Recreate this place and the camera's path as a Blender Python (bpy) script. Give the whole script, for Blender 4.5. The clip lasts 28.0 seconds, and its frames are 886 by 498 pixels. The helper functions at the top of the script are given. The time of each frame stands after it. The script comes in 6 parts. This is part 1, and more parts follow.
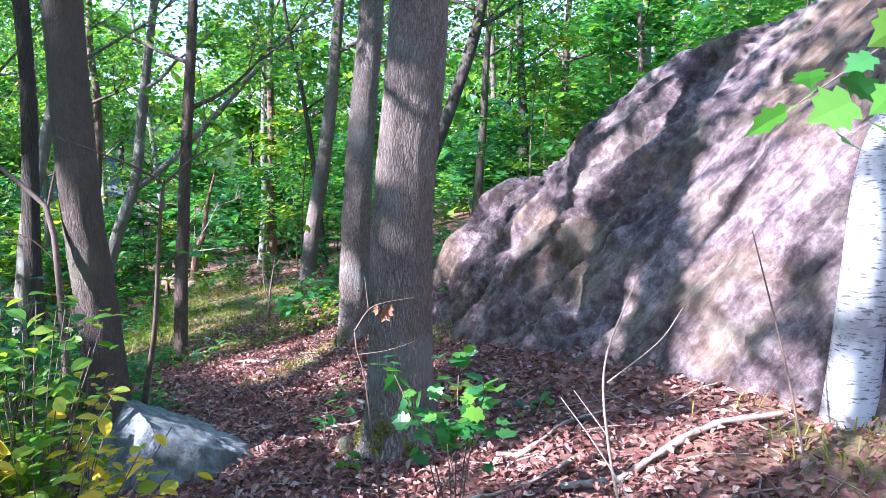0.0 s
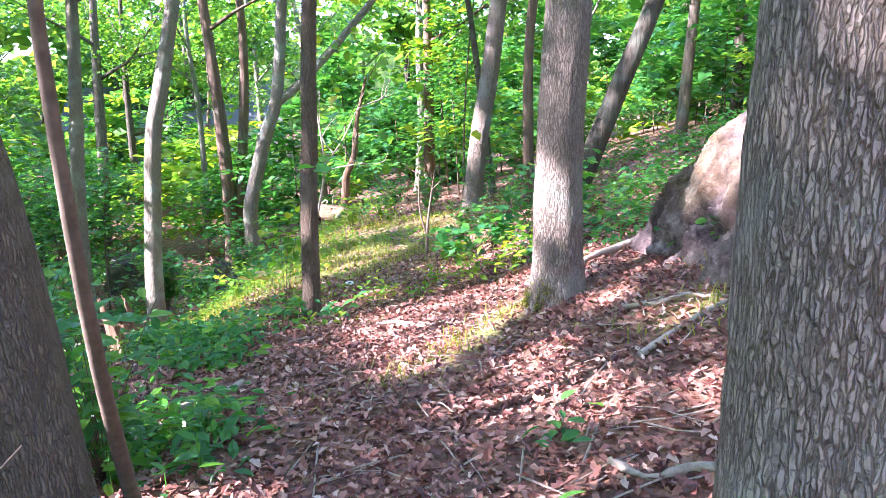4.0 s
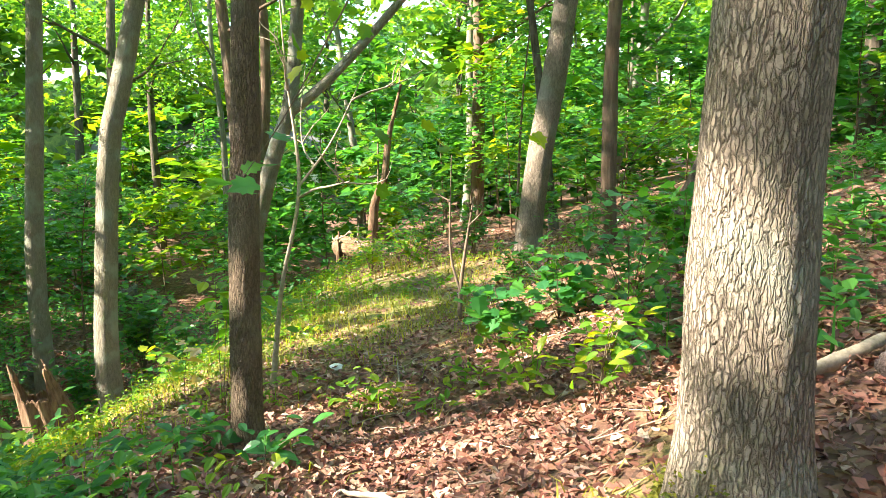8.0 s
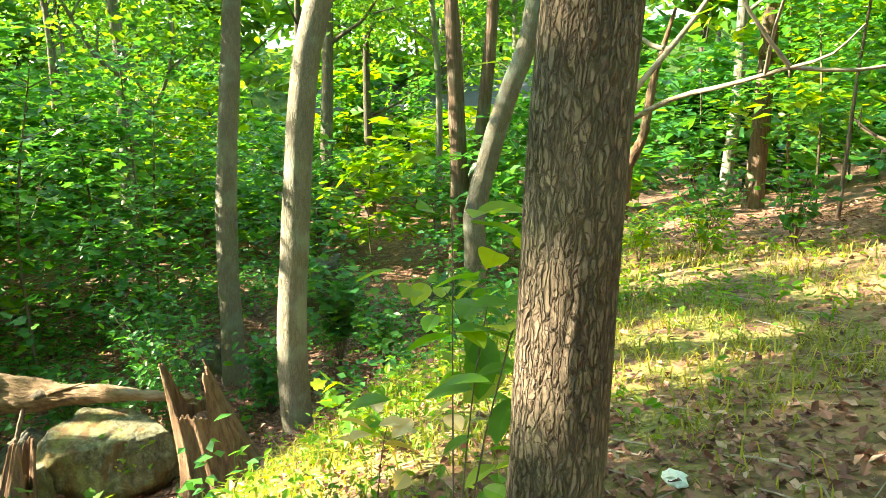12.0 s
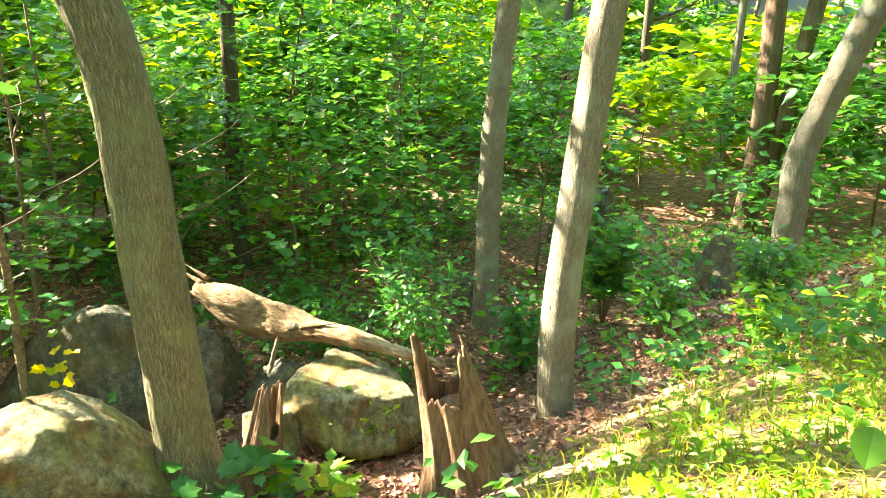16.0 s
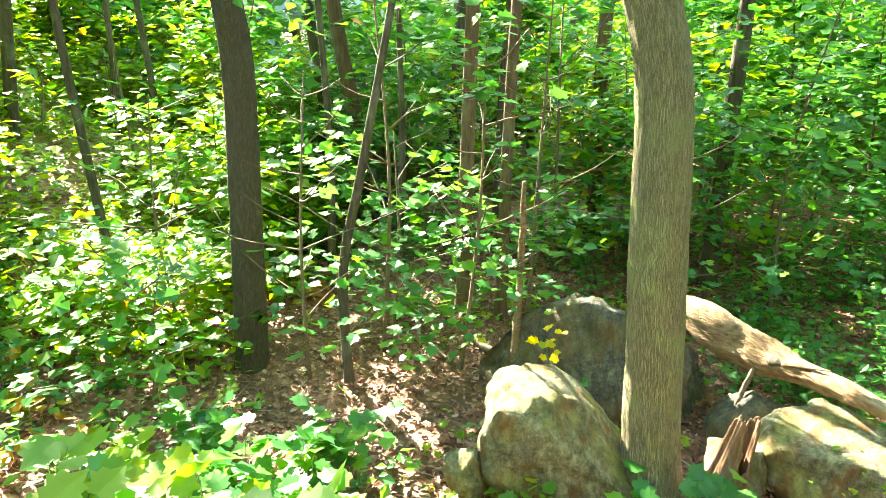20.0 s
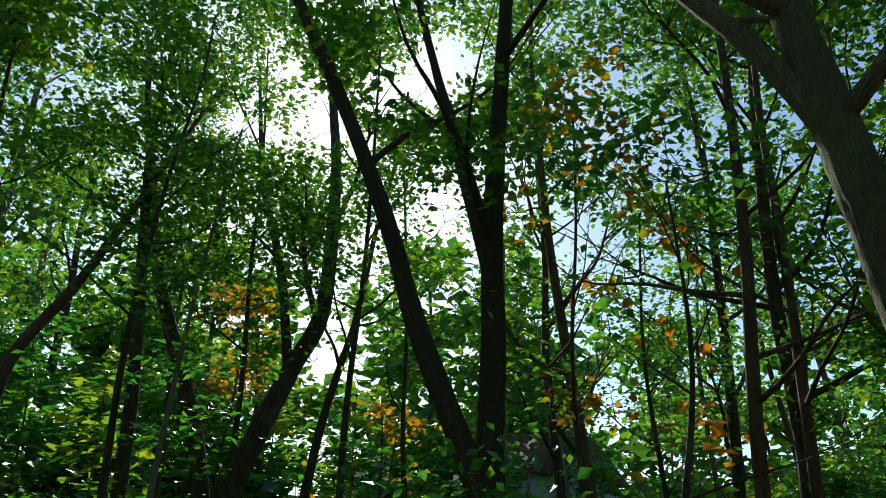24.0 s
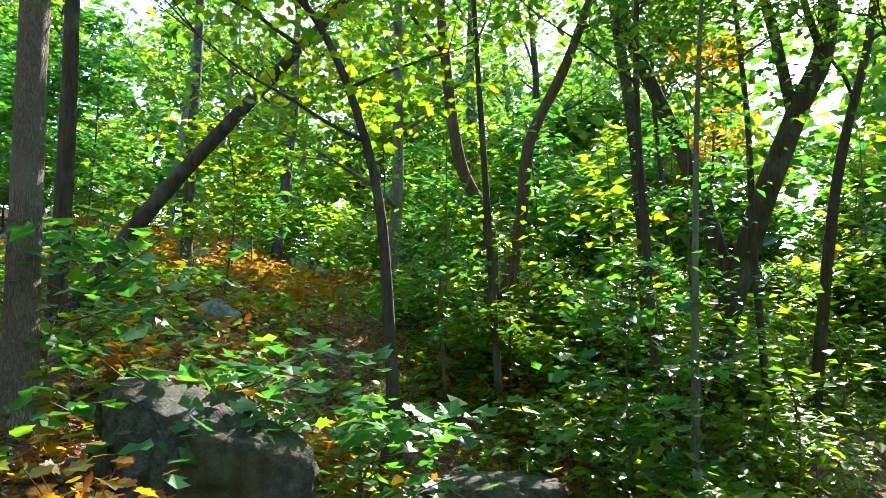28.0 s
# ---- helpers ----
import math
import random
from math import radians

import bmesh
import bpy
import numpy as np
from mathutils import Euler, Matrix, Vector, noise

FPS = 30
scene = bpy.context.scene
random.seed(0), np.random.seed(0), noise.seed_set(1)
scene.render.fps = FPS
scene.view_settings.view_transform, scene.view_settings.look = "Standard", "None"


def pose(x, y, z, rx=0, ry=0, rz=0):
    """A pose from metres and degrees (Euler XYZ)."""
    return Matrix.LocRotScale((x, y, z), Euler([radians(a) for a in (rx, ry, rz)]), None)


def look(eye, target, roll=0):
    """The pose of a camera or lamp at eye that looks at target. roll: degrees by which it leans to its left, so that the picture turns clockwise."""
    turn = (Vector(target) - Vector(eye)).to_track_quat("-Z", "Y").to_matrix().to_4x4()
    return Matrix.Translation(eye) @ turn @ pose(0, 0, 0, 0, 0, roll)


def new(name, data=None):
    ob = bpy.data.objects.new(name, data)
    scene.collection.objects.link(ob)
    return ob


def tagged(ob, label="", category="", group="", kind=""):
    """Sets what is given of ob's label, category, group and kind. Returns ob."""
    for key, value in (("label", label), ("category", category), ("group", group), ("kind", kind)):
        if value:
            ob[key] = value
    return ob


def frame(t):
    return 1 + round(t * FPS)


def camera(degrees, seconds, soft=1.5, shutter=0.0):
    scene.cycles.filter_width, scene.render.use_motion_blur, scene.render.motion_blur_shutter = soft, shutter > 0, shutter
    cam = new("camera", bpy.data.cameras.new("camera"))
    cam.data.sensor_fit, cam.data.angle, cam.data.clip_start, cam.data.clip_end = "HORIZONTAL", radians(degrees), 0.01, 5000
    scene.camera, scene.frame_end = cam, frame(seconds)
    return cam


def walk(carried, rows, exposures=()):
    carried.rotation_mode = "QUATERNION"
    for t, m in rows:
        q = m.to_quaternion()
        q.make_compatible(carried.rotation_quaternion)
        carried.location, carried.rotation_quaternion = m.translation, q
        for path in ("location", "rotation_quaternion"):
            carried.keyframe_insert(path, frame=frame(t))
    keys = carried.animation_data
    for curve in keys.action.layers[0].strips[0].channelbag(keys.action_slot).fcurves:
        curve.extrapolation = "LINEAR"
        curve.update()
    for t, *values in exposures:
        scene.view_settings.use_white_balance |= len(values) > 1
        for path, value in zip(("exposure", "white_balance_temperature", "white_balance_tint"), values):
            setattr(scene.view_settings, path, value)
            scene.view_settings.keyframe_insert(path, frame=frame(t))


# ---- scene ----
cam = camera(66.0, 28.0, 0.75)
METRES, EYE, TILT, LEAN, TURN = 14.0, 1.5, -5.6, 0.0, 0.0
ROWS = [
    (0.0, 0.0, 0.0, 0.0, 0.0, 0.0, 0.0),
    (0.5, -0.0058, 0.0258, -0.004, 4.39, -0.29, 0.99),
    (1.0, -0.0125, 0.0555, -0.0052, 10.3, -1.99, -0.12),
    (1.5, -0.0189, 0.085, -0.0067, 14.77, -3.38, -1.17),
    (2.0, -0.0278, 0.1154, -0.0082, 14.03, -4.68, -0.28),
    (2.5, -0.0329, 0.1445, -0.0124, 14.69, -5.0, -1.51),
    (3.0, -0.0397, 0.1704, -0.0126, 14.19, -7.44, -0.84),
    (3.5, -0.0496, 0.1985, -0.0111, 11.21, -7.97, 0.33),
    (4.0, -0.0565, 0.2277, -0.0122, 13.0, -5.93, 0.63),
    (4.5, -0.0645, 0.2546, -0.0141, 9.58, -5.83, 1.12),
    (6.5, -0.0802, 0.3638, -0.013, 8.15, -6.21, 0.82),
    (7.0, -0.0858, 0.391, -0.0097, 12.6, -5.97, -0.53),
    (7.5, -0.0934, 0.4203, -0.0104, 13.09, -4.55, 0.91),
    (8.0, -0.1003, 0.4526, -0.0117, 17.56, -3.49, -0.49),
    (8.5, -0.1085, 0.4783, -0.0119, 19.97, -4.7, -2.09),
    (9.0, -0.1204, 0.5065, -0.0129, 21.1, -4.18, -0.9),
    (9.5, -0.1339, 0.5334, -0.0178, 22.66, -1.64, -2.57),
    (10.0, -0.1563, 0.5565, -0.0244, 23.92, -2.42, -0.93),
    (10.5, -0.1725, 0.5736, -0.0227, 21.43, -3.14, -0.37),
    (11.0, -0.1912, 0.5952, -0.022, 25.73, -4.11, -2.26),
    (11.5, -0.2142, 0.6097, -0.0227, 28.89, -3.37, -1.2),
    (12.0, -0.2355, 0.6246, -0.0233, 34.27, -6.14, -2.24),
    (12.5, -0.2525, 0.6388, -0.0219, 38.63, -6.34, -2.72),
    (14.5, -0.3132, 0.6743, -0.0148, 43.09, -8.8, -3.83),
    (15.0, -0.3194, 0.6786, -0.0119, 47.67, -11.66, -3.85),
    (15.5, -0.3229, 0.6799, -0.0103, 51.53, -13.36, -3.77),
    (16.0, -0.3265, 0.6791, -0.0095, 55.08, -15.13, -4.66),
    (16.5, -0.3289, 0.6785, -0.0106, 59.47, -17.16, -5.04),
    (17.0, -0.3325, 0.6764, -0.0108, 64.93, -19.46, -5.29),
    (17.5, -0.3355, 0.6728, -0.0111, 69.48, -20.96, -5.42),
    (18.0, -0.3372, 0.6676, -0.0117, 73.86, -21.86, -5.36),
    (18.5, -0.3385, 0.6629, -0.012, 79.25, -22.08, -5.57),
    (19.0, -0.3402, 0.6565, -0.0122, 84.38, -21.78, -5.46),
    (19.5, -0.3397, 0.6512, -0.0123, 88.72, -20.44, -5.37),
    (20.0, -0.3393, 0.6454, -0.0114, 91.98, -17.64, -4.99),
    (20.5, -0.3386, 0.6402, -0.0097, 94.6, -11.65, -5.38),
    (21.0, -0.3396, 0.6353, -0.0051, 96.56, -6.05, -5.7),
    (21.5, -0.3398, 0.6318, -0.0047, 98.71, -0.03, -6.6),
    (22.0, -0.3412, 0.6296, -0.0002, 100.45, 7.46, -6.81),
    (22.5, -0.3416, 0.6264, 0.0052, 102.15, 12.93, -6.43),
    (24.5, -0.3529, 0.6231, 0.0122, 115.94, 24.12, -5.93),
    (25.0, -0.3518, 0.6056, 0.0135, 121.69, 23.78, -6.06),
    (25.5, -0.3467, 0.5842, 0.0155, 128.03, 19.88, -4.83),
    (26.0, -0.343, 0.5693, 0.0122, 133.09, 16.47, -3.9),
    (26.5, -0.3398, 0.5558, 0.009, 137.46, 12.74, -3.23),
    (27.0, -0.3326, 0.54, 0.0031, 140.83, 7.92, -2.46),
    (27.5, -0.3253, 0.5266, -0.002, 144.08, 4.2, -2.15),
    (28.0, -0.3215, 0.5169, -0.0056, 147.48, 0.3, -3.05),
]
# place names, metres: trail runs north from the origin, gully to the west, rock outcrop to the east
walk_rows = []
for t, x, y, z, yaw, pitch, roll in ROWS:
    if t > 24.5:
        x, y, z = -0.3529 + 0.72 * (x + 0.3529), 0.6231 + 0.72 * (y - 0.6231), 0.0122 + 0.72 * (z - 0.0122)
    walk_rows.append((t, pose(0, 0, EYE, TILT, LEAN, TURN) @ pose(METRES * x, METRES * y, METRES * z, 90 + pitch, roll, yaw)))
EXPOSURES = [(0.0, 2.15, 5050, 26), (1.8, 2.8, 6900, 26), (3.0, 3.1, 6700, 36), (4.5, 3.0, 5200, 26), (7.0, 2.7, 5900, 8), (8.0, 2.65, 7100, 4), (12.0, 2.95, 7900, -4), (15.0, 3.35, 8000, 0), (16.0, 3.55, 8200, 2), (17.5, 3.9, 8800, -4), (20.0, 3.95, 7600, -2), (21.5, 2.95, 6600, -2),
             (22.0, 2.35, 6300, -6), (23.0, 0.9, 6100, -4), (25.0, -0.35, 5800, -2), (26.5, 0.55, 6000, -4), (27.0, 0.95, 6100, 0), (28.0, 2.05, 6100, 12)]
walk(cam, walk_rows, EXPOSURES)

# ---- world and sun ----
SUN = Vector((-0.70, -0.44, 0.56)).normalized()
world = bpy.data.worlds.new("world")
scene.world = world
world.use_nodes = True
sky = world.node_tree.nodes.new("ShaderNodeTexSky")
sky.sky_type, sky.sun_disc = "NISHITA", False
sky.sun_elevation, sky.sun_rotation = math.asin(SUN.z), math.atan2(SUN.x, SUN.y) % (2 * math.pi)
sky.air_density, sky.dust_density = 1.0, 0.65
world.node_tree.links.new(sky.outputs[0], world.node_tree.nodes["Background"].inputs[0])
world.node_tree.nodes["Background"].inputs[1].default_value = 0.15
lamp = bpy.data.lights.new("sun", "SUN")
lamp.energy, lamp.angle, lamp.color = 5.0, radians(0.6), (1.0, 0.93, 0.82)
sun = new("sun", lamp)
sun.matrix_world = look(SUN * 60, (0, 0, 0))

# ---- helpers of this scene ----
rng = np.random.default_rng(7)
TABLE = np.random.default_rng(3).random(65536)


def vnoise(p):
    """Smooth value noise, -1 to 1, at points p (n, 3)."""
    i = np.floor(p).astype(np.int64)
    f = p - i
    f = f * f * (3 - 2 * f)
    out = np.zeros(len(p))
    for dx in (0, 1):
        for dy in (0, 1):
            for dz in (0, 1):
                h = ((i[:, 0] + dx) * 73856093 ^ (i[:, 1] + dy) * 19349663 ^ (i[:, 2] + dz) * 83492791) & 65535
                w = (f[:, 0] if dx else 1 - f[:, 0]) * (f[:, 1] if dy else 1 - f[:, 1]) * (f[:, 2] if dz else 1 - f[:, 2])
                out += w * TABLE[h]
    return out * 2 - 1


def fbm(p, octaves=4, gain=0.5):
    out, a = np.zeros(len(p)), 1.0
    for k in range(octaves):
        out += a * vnoise(p * 2.03 ** k + 17.3 * k)
        a *= gain
    return out


def smooth(a, b, x):
    f = np.clip((x - a) / (b - a), 0, 1)
    return f * f * (3 - 2 * f)


def soft(x, k=0.35):
    return k * np.logaddexp(0, np.asarray(x, float) / k)


def knots(y, ys, vs):
    return sum(np.interp(y + d, ys, vs) for d in (-0.6, -0.3, 0, 0.3, 0.6)) / 5


def trail_x(y):
    return knots(y, [-20, 0, 5, 7.5, 9, 12, 16, 24], [1.5, 0, -1.2, -2.0, -2.8, -3.8, -4.4, -5.5])


def foot_x(y):
    return knots(y, [-8, 0, 2, 3.8, 5.2, 6, 6.9, 8, 9.6, 11, 14, 30], [7, 3.6, 2.7, 1.95, 1.3, 0.65, 0.1, -0.3, -0.45, 0.3, 1.6, 4])


def ground(x, y, rough=True):
    """Height of the ground at x, y (arrays)."""
    x, y = np.broadcast_arrays(np.asarray(x, float), np.asarray(y, float))
    xc, yc = np.clip(x, -45, 40), np.clip(y, -35, 60)
    tz = knots(yc, [-20, -8, 0, 2, 4, 6, 8, 9, 11, 13, 16, 24, 40], [1.0, 0.6, 0, -0.2, -0.45, -0.6, -0.8, -1.0, -1.2, -1.2, -1.1, -1.5, -2])
    u = xc - trail_x(yc)
    uf = foot_x(yc) - trail_x(yc)
    k = knots(yc, [0, 3.5, 5, 6.5, 9, 14, 20], [0.05, 0.22, 0.29, 0.31, 0.36, 0.3, 0.25])
    right = k * soft(np.minimum(u, uf) - 0.3)
    q = xc - foot_x(yc)
    crest = knots(yc, [-8, 3, 5, 6, 7, 8, 9, 10, 12, 20, 40], [2.5, 3.0, 2.7, 2.2, 1.75, 1.25, 0.8, 0.6, 0.8, 1.0, 1.0])
    right = right + crest * smooth(0.1, 2.1, q) + 0.2 * soft(q - 1.6) * smooth(0, 3, q)
    edge = knots(yc, [-30, -10, -3, 3, 6, 9.5, 13, 17, 20, 30], [-14, -10, -7.5, -5.6, -5.2, -5.2, -5.8, -6.4, -6.6, -9])
    floor_z = knots(yc, [-30, -12, -4, -1, 1.5, 5, 9, 13, 20, 45], [2.5, 1.5, 0.5, -0.6, -1.7, -2.9, -3.1, -3.25, -3.3, -2.4])
    floor_z = floor_z + 0.06 * np.clip(-14 - xc, 0, 40)
    bank = -0.05 * soft(-u - 0.5) + 0.14 * soft(3 - yc) * smooth(1.5, 5.5, -u) - 0.62 * soft(edge - xc, 0.5)
    low = tz + right + bank
    z = floor_z + soft(low - floor_z, 0.25)
    if rough:
        p = np.stack([x.ravel(), y.ravel(), np.zeros(x.size)], 1)
        z = z + (0.05 * fbm(p * 0.9, 3) + 0.018 * fbm(p * 4.1 + 9, 2)).reshape(x.shape)
    return z


def gz(x, y):
    return float(ground(np.array([x]), np.array([y]))[0])


def mesh_of(name, verts, faces, shade_smooth=True):
    """A mesh out of an array of corners and a list of arrays of faces (each n x 3 or n x 4)."""
    me = bpy.data.meshes.new(name)
    verts = np.asarray(verts, np.float32)
    faces = [np.asarray(f, np.int32) for f in faces if len(f)]
    me.vertices.add(len(verts))
    me.vertices.foreach_set("co", verts.ravel())
    loops = np.concatenate([f.ravel() for f in faces])
    sizes = np.concatenate([np.full(len(f), f.shape[1], np.int32) for f in faces])
    me.loops.add(len(loops))
    me.loops.foreach_set("vertex_index", loops)
    me.polygons.add(len(sizes))
    me.polygons.foreach_set("loop_start", np.concatenate([[0], np.cumsum(sizes)[:-1]]).astype(np.int32))
    me.polygons.foreach_set("use_smooth", np.full(len(sizes), shade_smooth))
    me.update(calc_edges=True)
    me.validate()
    return me


def part(name, me, material, parent=None, label=""):
    ob = new(name, me)
    me.materials.clear()
    me.materials.append(material)
    if parent is not None:
        ob.parent = parent
        ob.matrix_parent_inverse = Matrix.Translation(parent.location).inverted()
    return tagged(ob, label)


def thing(name, at, label, category, group=""):
    ob = new(name)
    ob.location = at
    ob.empty_display_size = 0.2
    return tagged(ob, label, category, group)


class Geo:
    """Collects corners and faces."""

    def __init__(self):
        self.v, self.f, self.n, self.unrolled = [], [], 0, []

    def add(self, verts, *faces, unrolled=None):
        self.v.append(np.asarray(verts, float))
        self.unrolled.append(unrolled)
        for f in faces:
            self.f.append(np.asarray(f) + self.n)
        self.n += len(verts)

    def mesh(self, name, shade_smooth=True):
        groups = {}
        for f in self.f:
            groups.setdefault(f.shape[1], []).append(f)
        me = mesh_of(name, np.concatenate(self.v), [np.concatenate(g) for g in groups.values()], shade_smooth)
        if self.unrolled[0] is not None and all(u is not None for u in self.unrolled):
            layer = me.attributes.new("unrolled", "FLOAT_VECTOR", "POINT")
            layer.data.foreach_set("vector", np.concatenate(self.unrolled).astype(np.float32).ravel())
        return me


def spline(points, count):
    """Points along a smooth curve through the given ones."""
    p = np.asarray(points, float)
    count = np.linspace(0, 1, count) if isinstance(count, int) else np.asarray(count)
    p = np.vstack([2 * p[0] - p[1], p, 2 * p[-1] - p[-2]])
    lengths = np.maximum(np.linalg.norm(np.diff(p[1:-1], axis=0), axis=1), 1e-6)
    s = np.concatenate([[0], np.cumsum(lengths)])
    at = count * s[-1]
    i = np.clip(np.searchsorted(s, at, side="right") - 1, 0, len(lengths) - 1)
    f = ((at - s[i]) / lengths[i])[:, None]
    a, b, c, d = p[i], p[i + 1], p[i + 2], p[i + 3]
    return 0.5 * (2 * b + (c - a) * f + (2 * a - 5 * b + 4 * c - d) * f ** 2 + (3 * b - a - 3 * c + d) * f ** 3), at / s[-1]


def tube(geo, path, radii, seg=8, rough=0.0, furrow=0.0, seed=0.0, cap=True, furrow_scale=(26, 3.2)):
    """A tube along path (n, 3); rough: uneven outline; furrow: depth of bark ridges in metres."""
    path = np.asarray(path, float)
    n = len(path)
    radii = np.broadcast_to(np.asarray(radii, float), (n,))
    d = np.gradient(path, axis=0)
    d /= np.linalg.norm(d, axis=1)[:, None] + 1e-9
    ref = np.array([0.0, 1.0, 0.0]) if abs(d[:, 1]).max() < 0.9 else np.array([1.0, 0.0, 0.0])
    a = np.cross(d, ref)
    a /= np.linalg.norm(a, axis=1)[:, None] + 1e-9
    b = np.cross(d, a)
    ang = np.linspace(0, 2 * math.pi, seg, endpoint=False)
    ca, sa = np.cos(ang), np.sin(ang)
    r, ridge = np.repeat(radii[:, None], seg, 1), np.zeros(n * seg)
    along = np.concatenate([[0], np.cumsum(np.linalg.norm(np.diff(path, axis=0), axis=1))])
    if rough or furrow:
        q = np.stack([np.tile(ca, n) * r.ravel(), np.tile(sa, n) * r.ravel(), np.repeat(along, seg)], 1) + seed
        if rough:
            r = r * (1 + rough * fbm(q * [3.5, 3.5, 1.2], 2).reshape(n, seg))
        if furrow:
            # plates: braided ridges cut by narrow furrows
            w = q + 0.008 * np.stack([vnoise(q * 23), vnoise(q * 23 + 5), 2 * vnoise(q * 19 + 9)], 1) + 0.02 * np.stack([vnoise(q * 6), vnoise(q * 6 + 5), vnoise(q * 5 + 9)], 1)
            m = np.abs(vnoise(w * [furrow_scale[0], furrow_scale[0], furrow_scale[1]]))
            m2 = np.abs(vnoise(w * [furrow_scale[0] * 1.9, furrow_scale[0] * 1.9, furrow_scale[1] * 2.6] + 31))
            ridge = smooth(0.0, 0.45, m) * 0.7 + smooth(0.0, 0.4, m2) * 0.3
            r = r + furrow * (ridge.reshape(n, seg) - 0.6)
    v = path[:, None, :] + r[..., None] * (ca[None, :, None] * a[:, None, :] + sa[None, :, None] * b[:, None, :])
    v = v.reshape(-1, 3)
    i = np.arange((n - 1) * seg)
    j = (i // seg) * seg + (i % seg + 1) % seg
    faces = [np.stack([i, j, j + seg, i + seg], 1)]
    if cap:
        v = np.vstack([v, path[-1] + d[-1] * radii[-1] * 0.5, path[0]])
        k = np.arange(seg)
        k2 = (k + 1) % seg
        e = (n - 1) * seg
        faces.append(np.stack([e + k, e + k2, np.full(seg, len(v) - 2)], 1))
        faces.append(np.stack([k2, k, np.full(seg, len(v) - 1)], 1))
    # the surface rolled flat: metres round, metres along
    flat = np.stack([np.tile(ang, n) * radii.max() + seed, np.repeat(along, seg), np.zeros(n * seg)], 1)
    if cap:
        flat = np.vstack([flat, flat[-1], flat[0]])
    geo.add(v, *faces, unrolled=flat)


# leaf outlines, one unit long, folded along the midrib
OVAL_RING = [(0, 0), (0.13, 0.1), (0.25, 0.3), (0.28, 0.5), (0.22, 0.72), (0.1, 0.9), (0, 1.0)]
ring = OVAL_RING + [(-x, y) for x, y in OVAL_RING[-2:0:-1]]
OVATE = (np.array([(x, y, 0.22 * abs(x) - 0.25 * (y - 0.4) ** 2) for x, y in ring] + [(0, 0.5, 0)]), np.array([(i, (i + 1) % len(ring), len(ring)) for i in range(len(ring))]))
LEAFLET = (np.array([[0, 0, 0], [0.24, 0.3, 0.06], [0.2, 0.7, 0.04], [0, 1, -0.1], [-0.2, 0.7, 0.04], [-0.24, 0.3, 0.06]]), np.array([[0, 1, 2], [0, 2, 3], [0, 3, 4], [0, 4, 5]]))
RHOMB = (np.array([[0, 0, 0], [0.33, 0.45, 0.07], [0, 1, -0.05], [-0.33, 0.45, 0.07]]), np.array([[0, 1, 2], [0, 2, 3]]))
LOBES = [(0, 0), (0.2, -0.05), (0.42, 0.08), (0.33, 0.22), (0.56, 0.42), (0.38, 0.48), (0.40, 0.66), (0.2, 0.68), (0, 1.0)]
ring = LOBES + [(-x, y) for x, y in LOBES[-2:0:-1]]
MAPLE = (np.array([(x, y, 0.10 * abs(x) - 0.12 * max(0, y - 0.5)) for x, y in ring] + [(0, 0.4, 0)]),
         np.array([(i, (i + 1) % len(ring), len(ring)) for i in range(len(ring))]))
STAR = (np.array([[0, 0, 0], [0.5, 0.15, 0.06], [0.22, 0.42, 0.02], [0.5, 0.75, 0.02], [0, 1.05, -0.1], [-0.5, 0.75, 0.02], [-0.22, 0.42, 0.02], [-0.5, 0.15, 0.06]]),
        np.array([[0, 1, 2], [2, 3, 4], [4, 5, 6], [6, 7, 0], [0, 2, 4], [0, 4, 6]]))
OAK_RING = [(0, 0), (0.06, 0.14), (0.22, 0.2), (0.13, 0.33), (0.33, 0.46), (0.16, 0.56), (0.3, 0.74), (0.12, 0.8), (0, 1)]
ring = OAK_RING + [(-x, y) for x, y in OAK_RING[-2:0:-1]]
OAK_LEAF = (np.array([(x, y, 0.45 * abs(x) + 0.10 * (y - 0.5) ** 2 * 4) for x, y in ring] + [(0, 0.5, 0)]),
            np.array([(i, (i + 1) % len(ring), len(ring)) for i in range(len(ring))]))

DRY_LEAF = (np.array([[0, 0, 0], [0.32, 0.33, 0.2], [0.11, 0.5, 0.05], [0.27, 0.8, 0.22], [0, 1, 0.06], [-0.3, 0.62, 0.2], [-0.2, 0.24, 0.1]]), np.array([[0, 1, 2], [0, 2, 3], [0, 3, 4], [0, 4, 5], [0, 5, 6]]))

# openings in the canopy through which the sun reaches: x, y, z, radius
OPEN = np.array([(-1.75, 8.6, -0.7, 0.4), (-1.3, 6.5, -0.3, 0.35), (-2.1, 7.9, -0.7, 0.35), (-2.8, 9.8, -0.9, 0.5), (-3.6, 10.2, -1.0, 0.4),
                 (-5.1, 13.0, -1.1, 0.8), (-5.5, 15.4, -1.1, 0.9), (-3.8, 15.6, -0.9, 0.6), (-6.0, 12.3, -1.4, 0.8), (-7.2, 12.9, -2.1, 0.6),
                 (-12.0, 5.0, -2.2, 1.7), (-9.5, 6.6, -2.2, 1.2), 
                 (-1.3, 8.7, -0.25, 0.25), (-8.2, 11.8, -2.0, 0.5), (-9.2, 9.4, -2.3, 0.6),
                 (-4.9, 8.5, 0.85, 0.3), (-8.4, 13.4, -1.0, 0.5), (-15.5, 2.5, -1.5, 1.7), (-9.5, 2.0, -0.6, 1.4)])
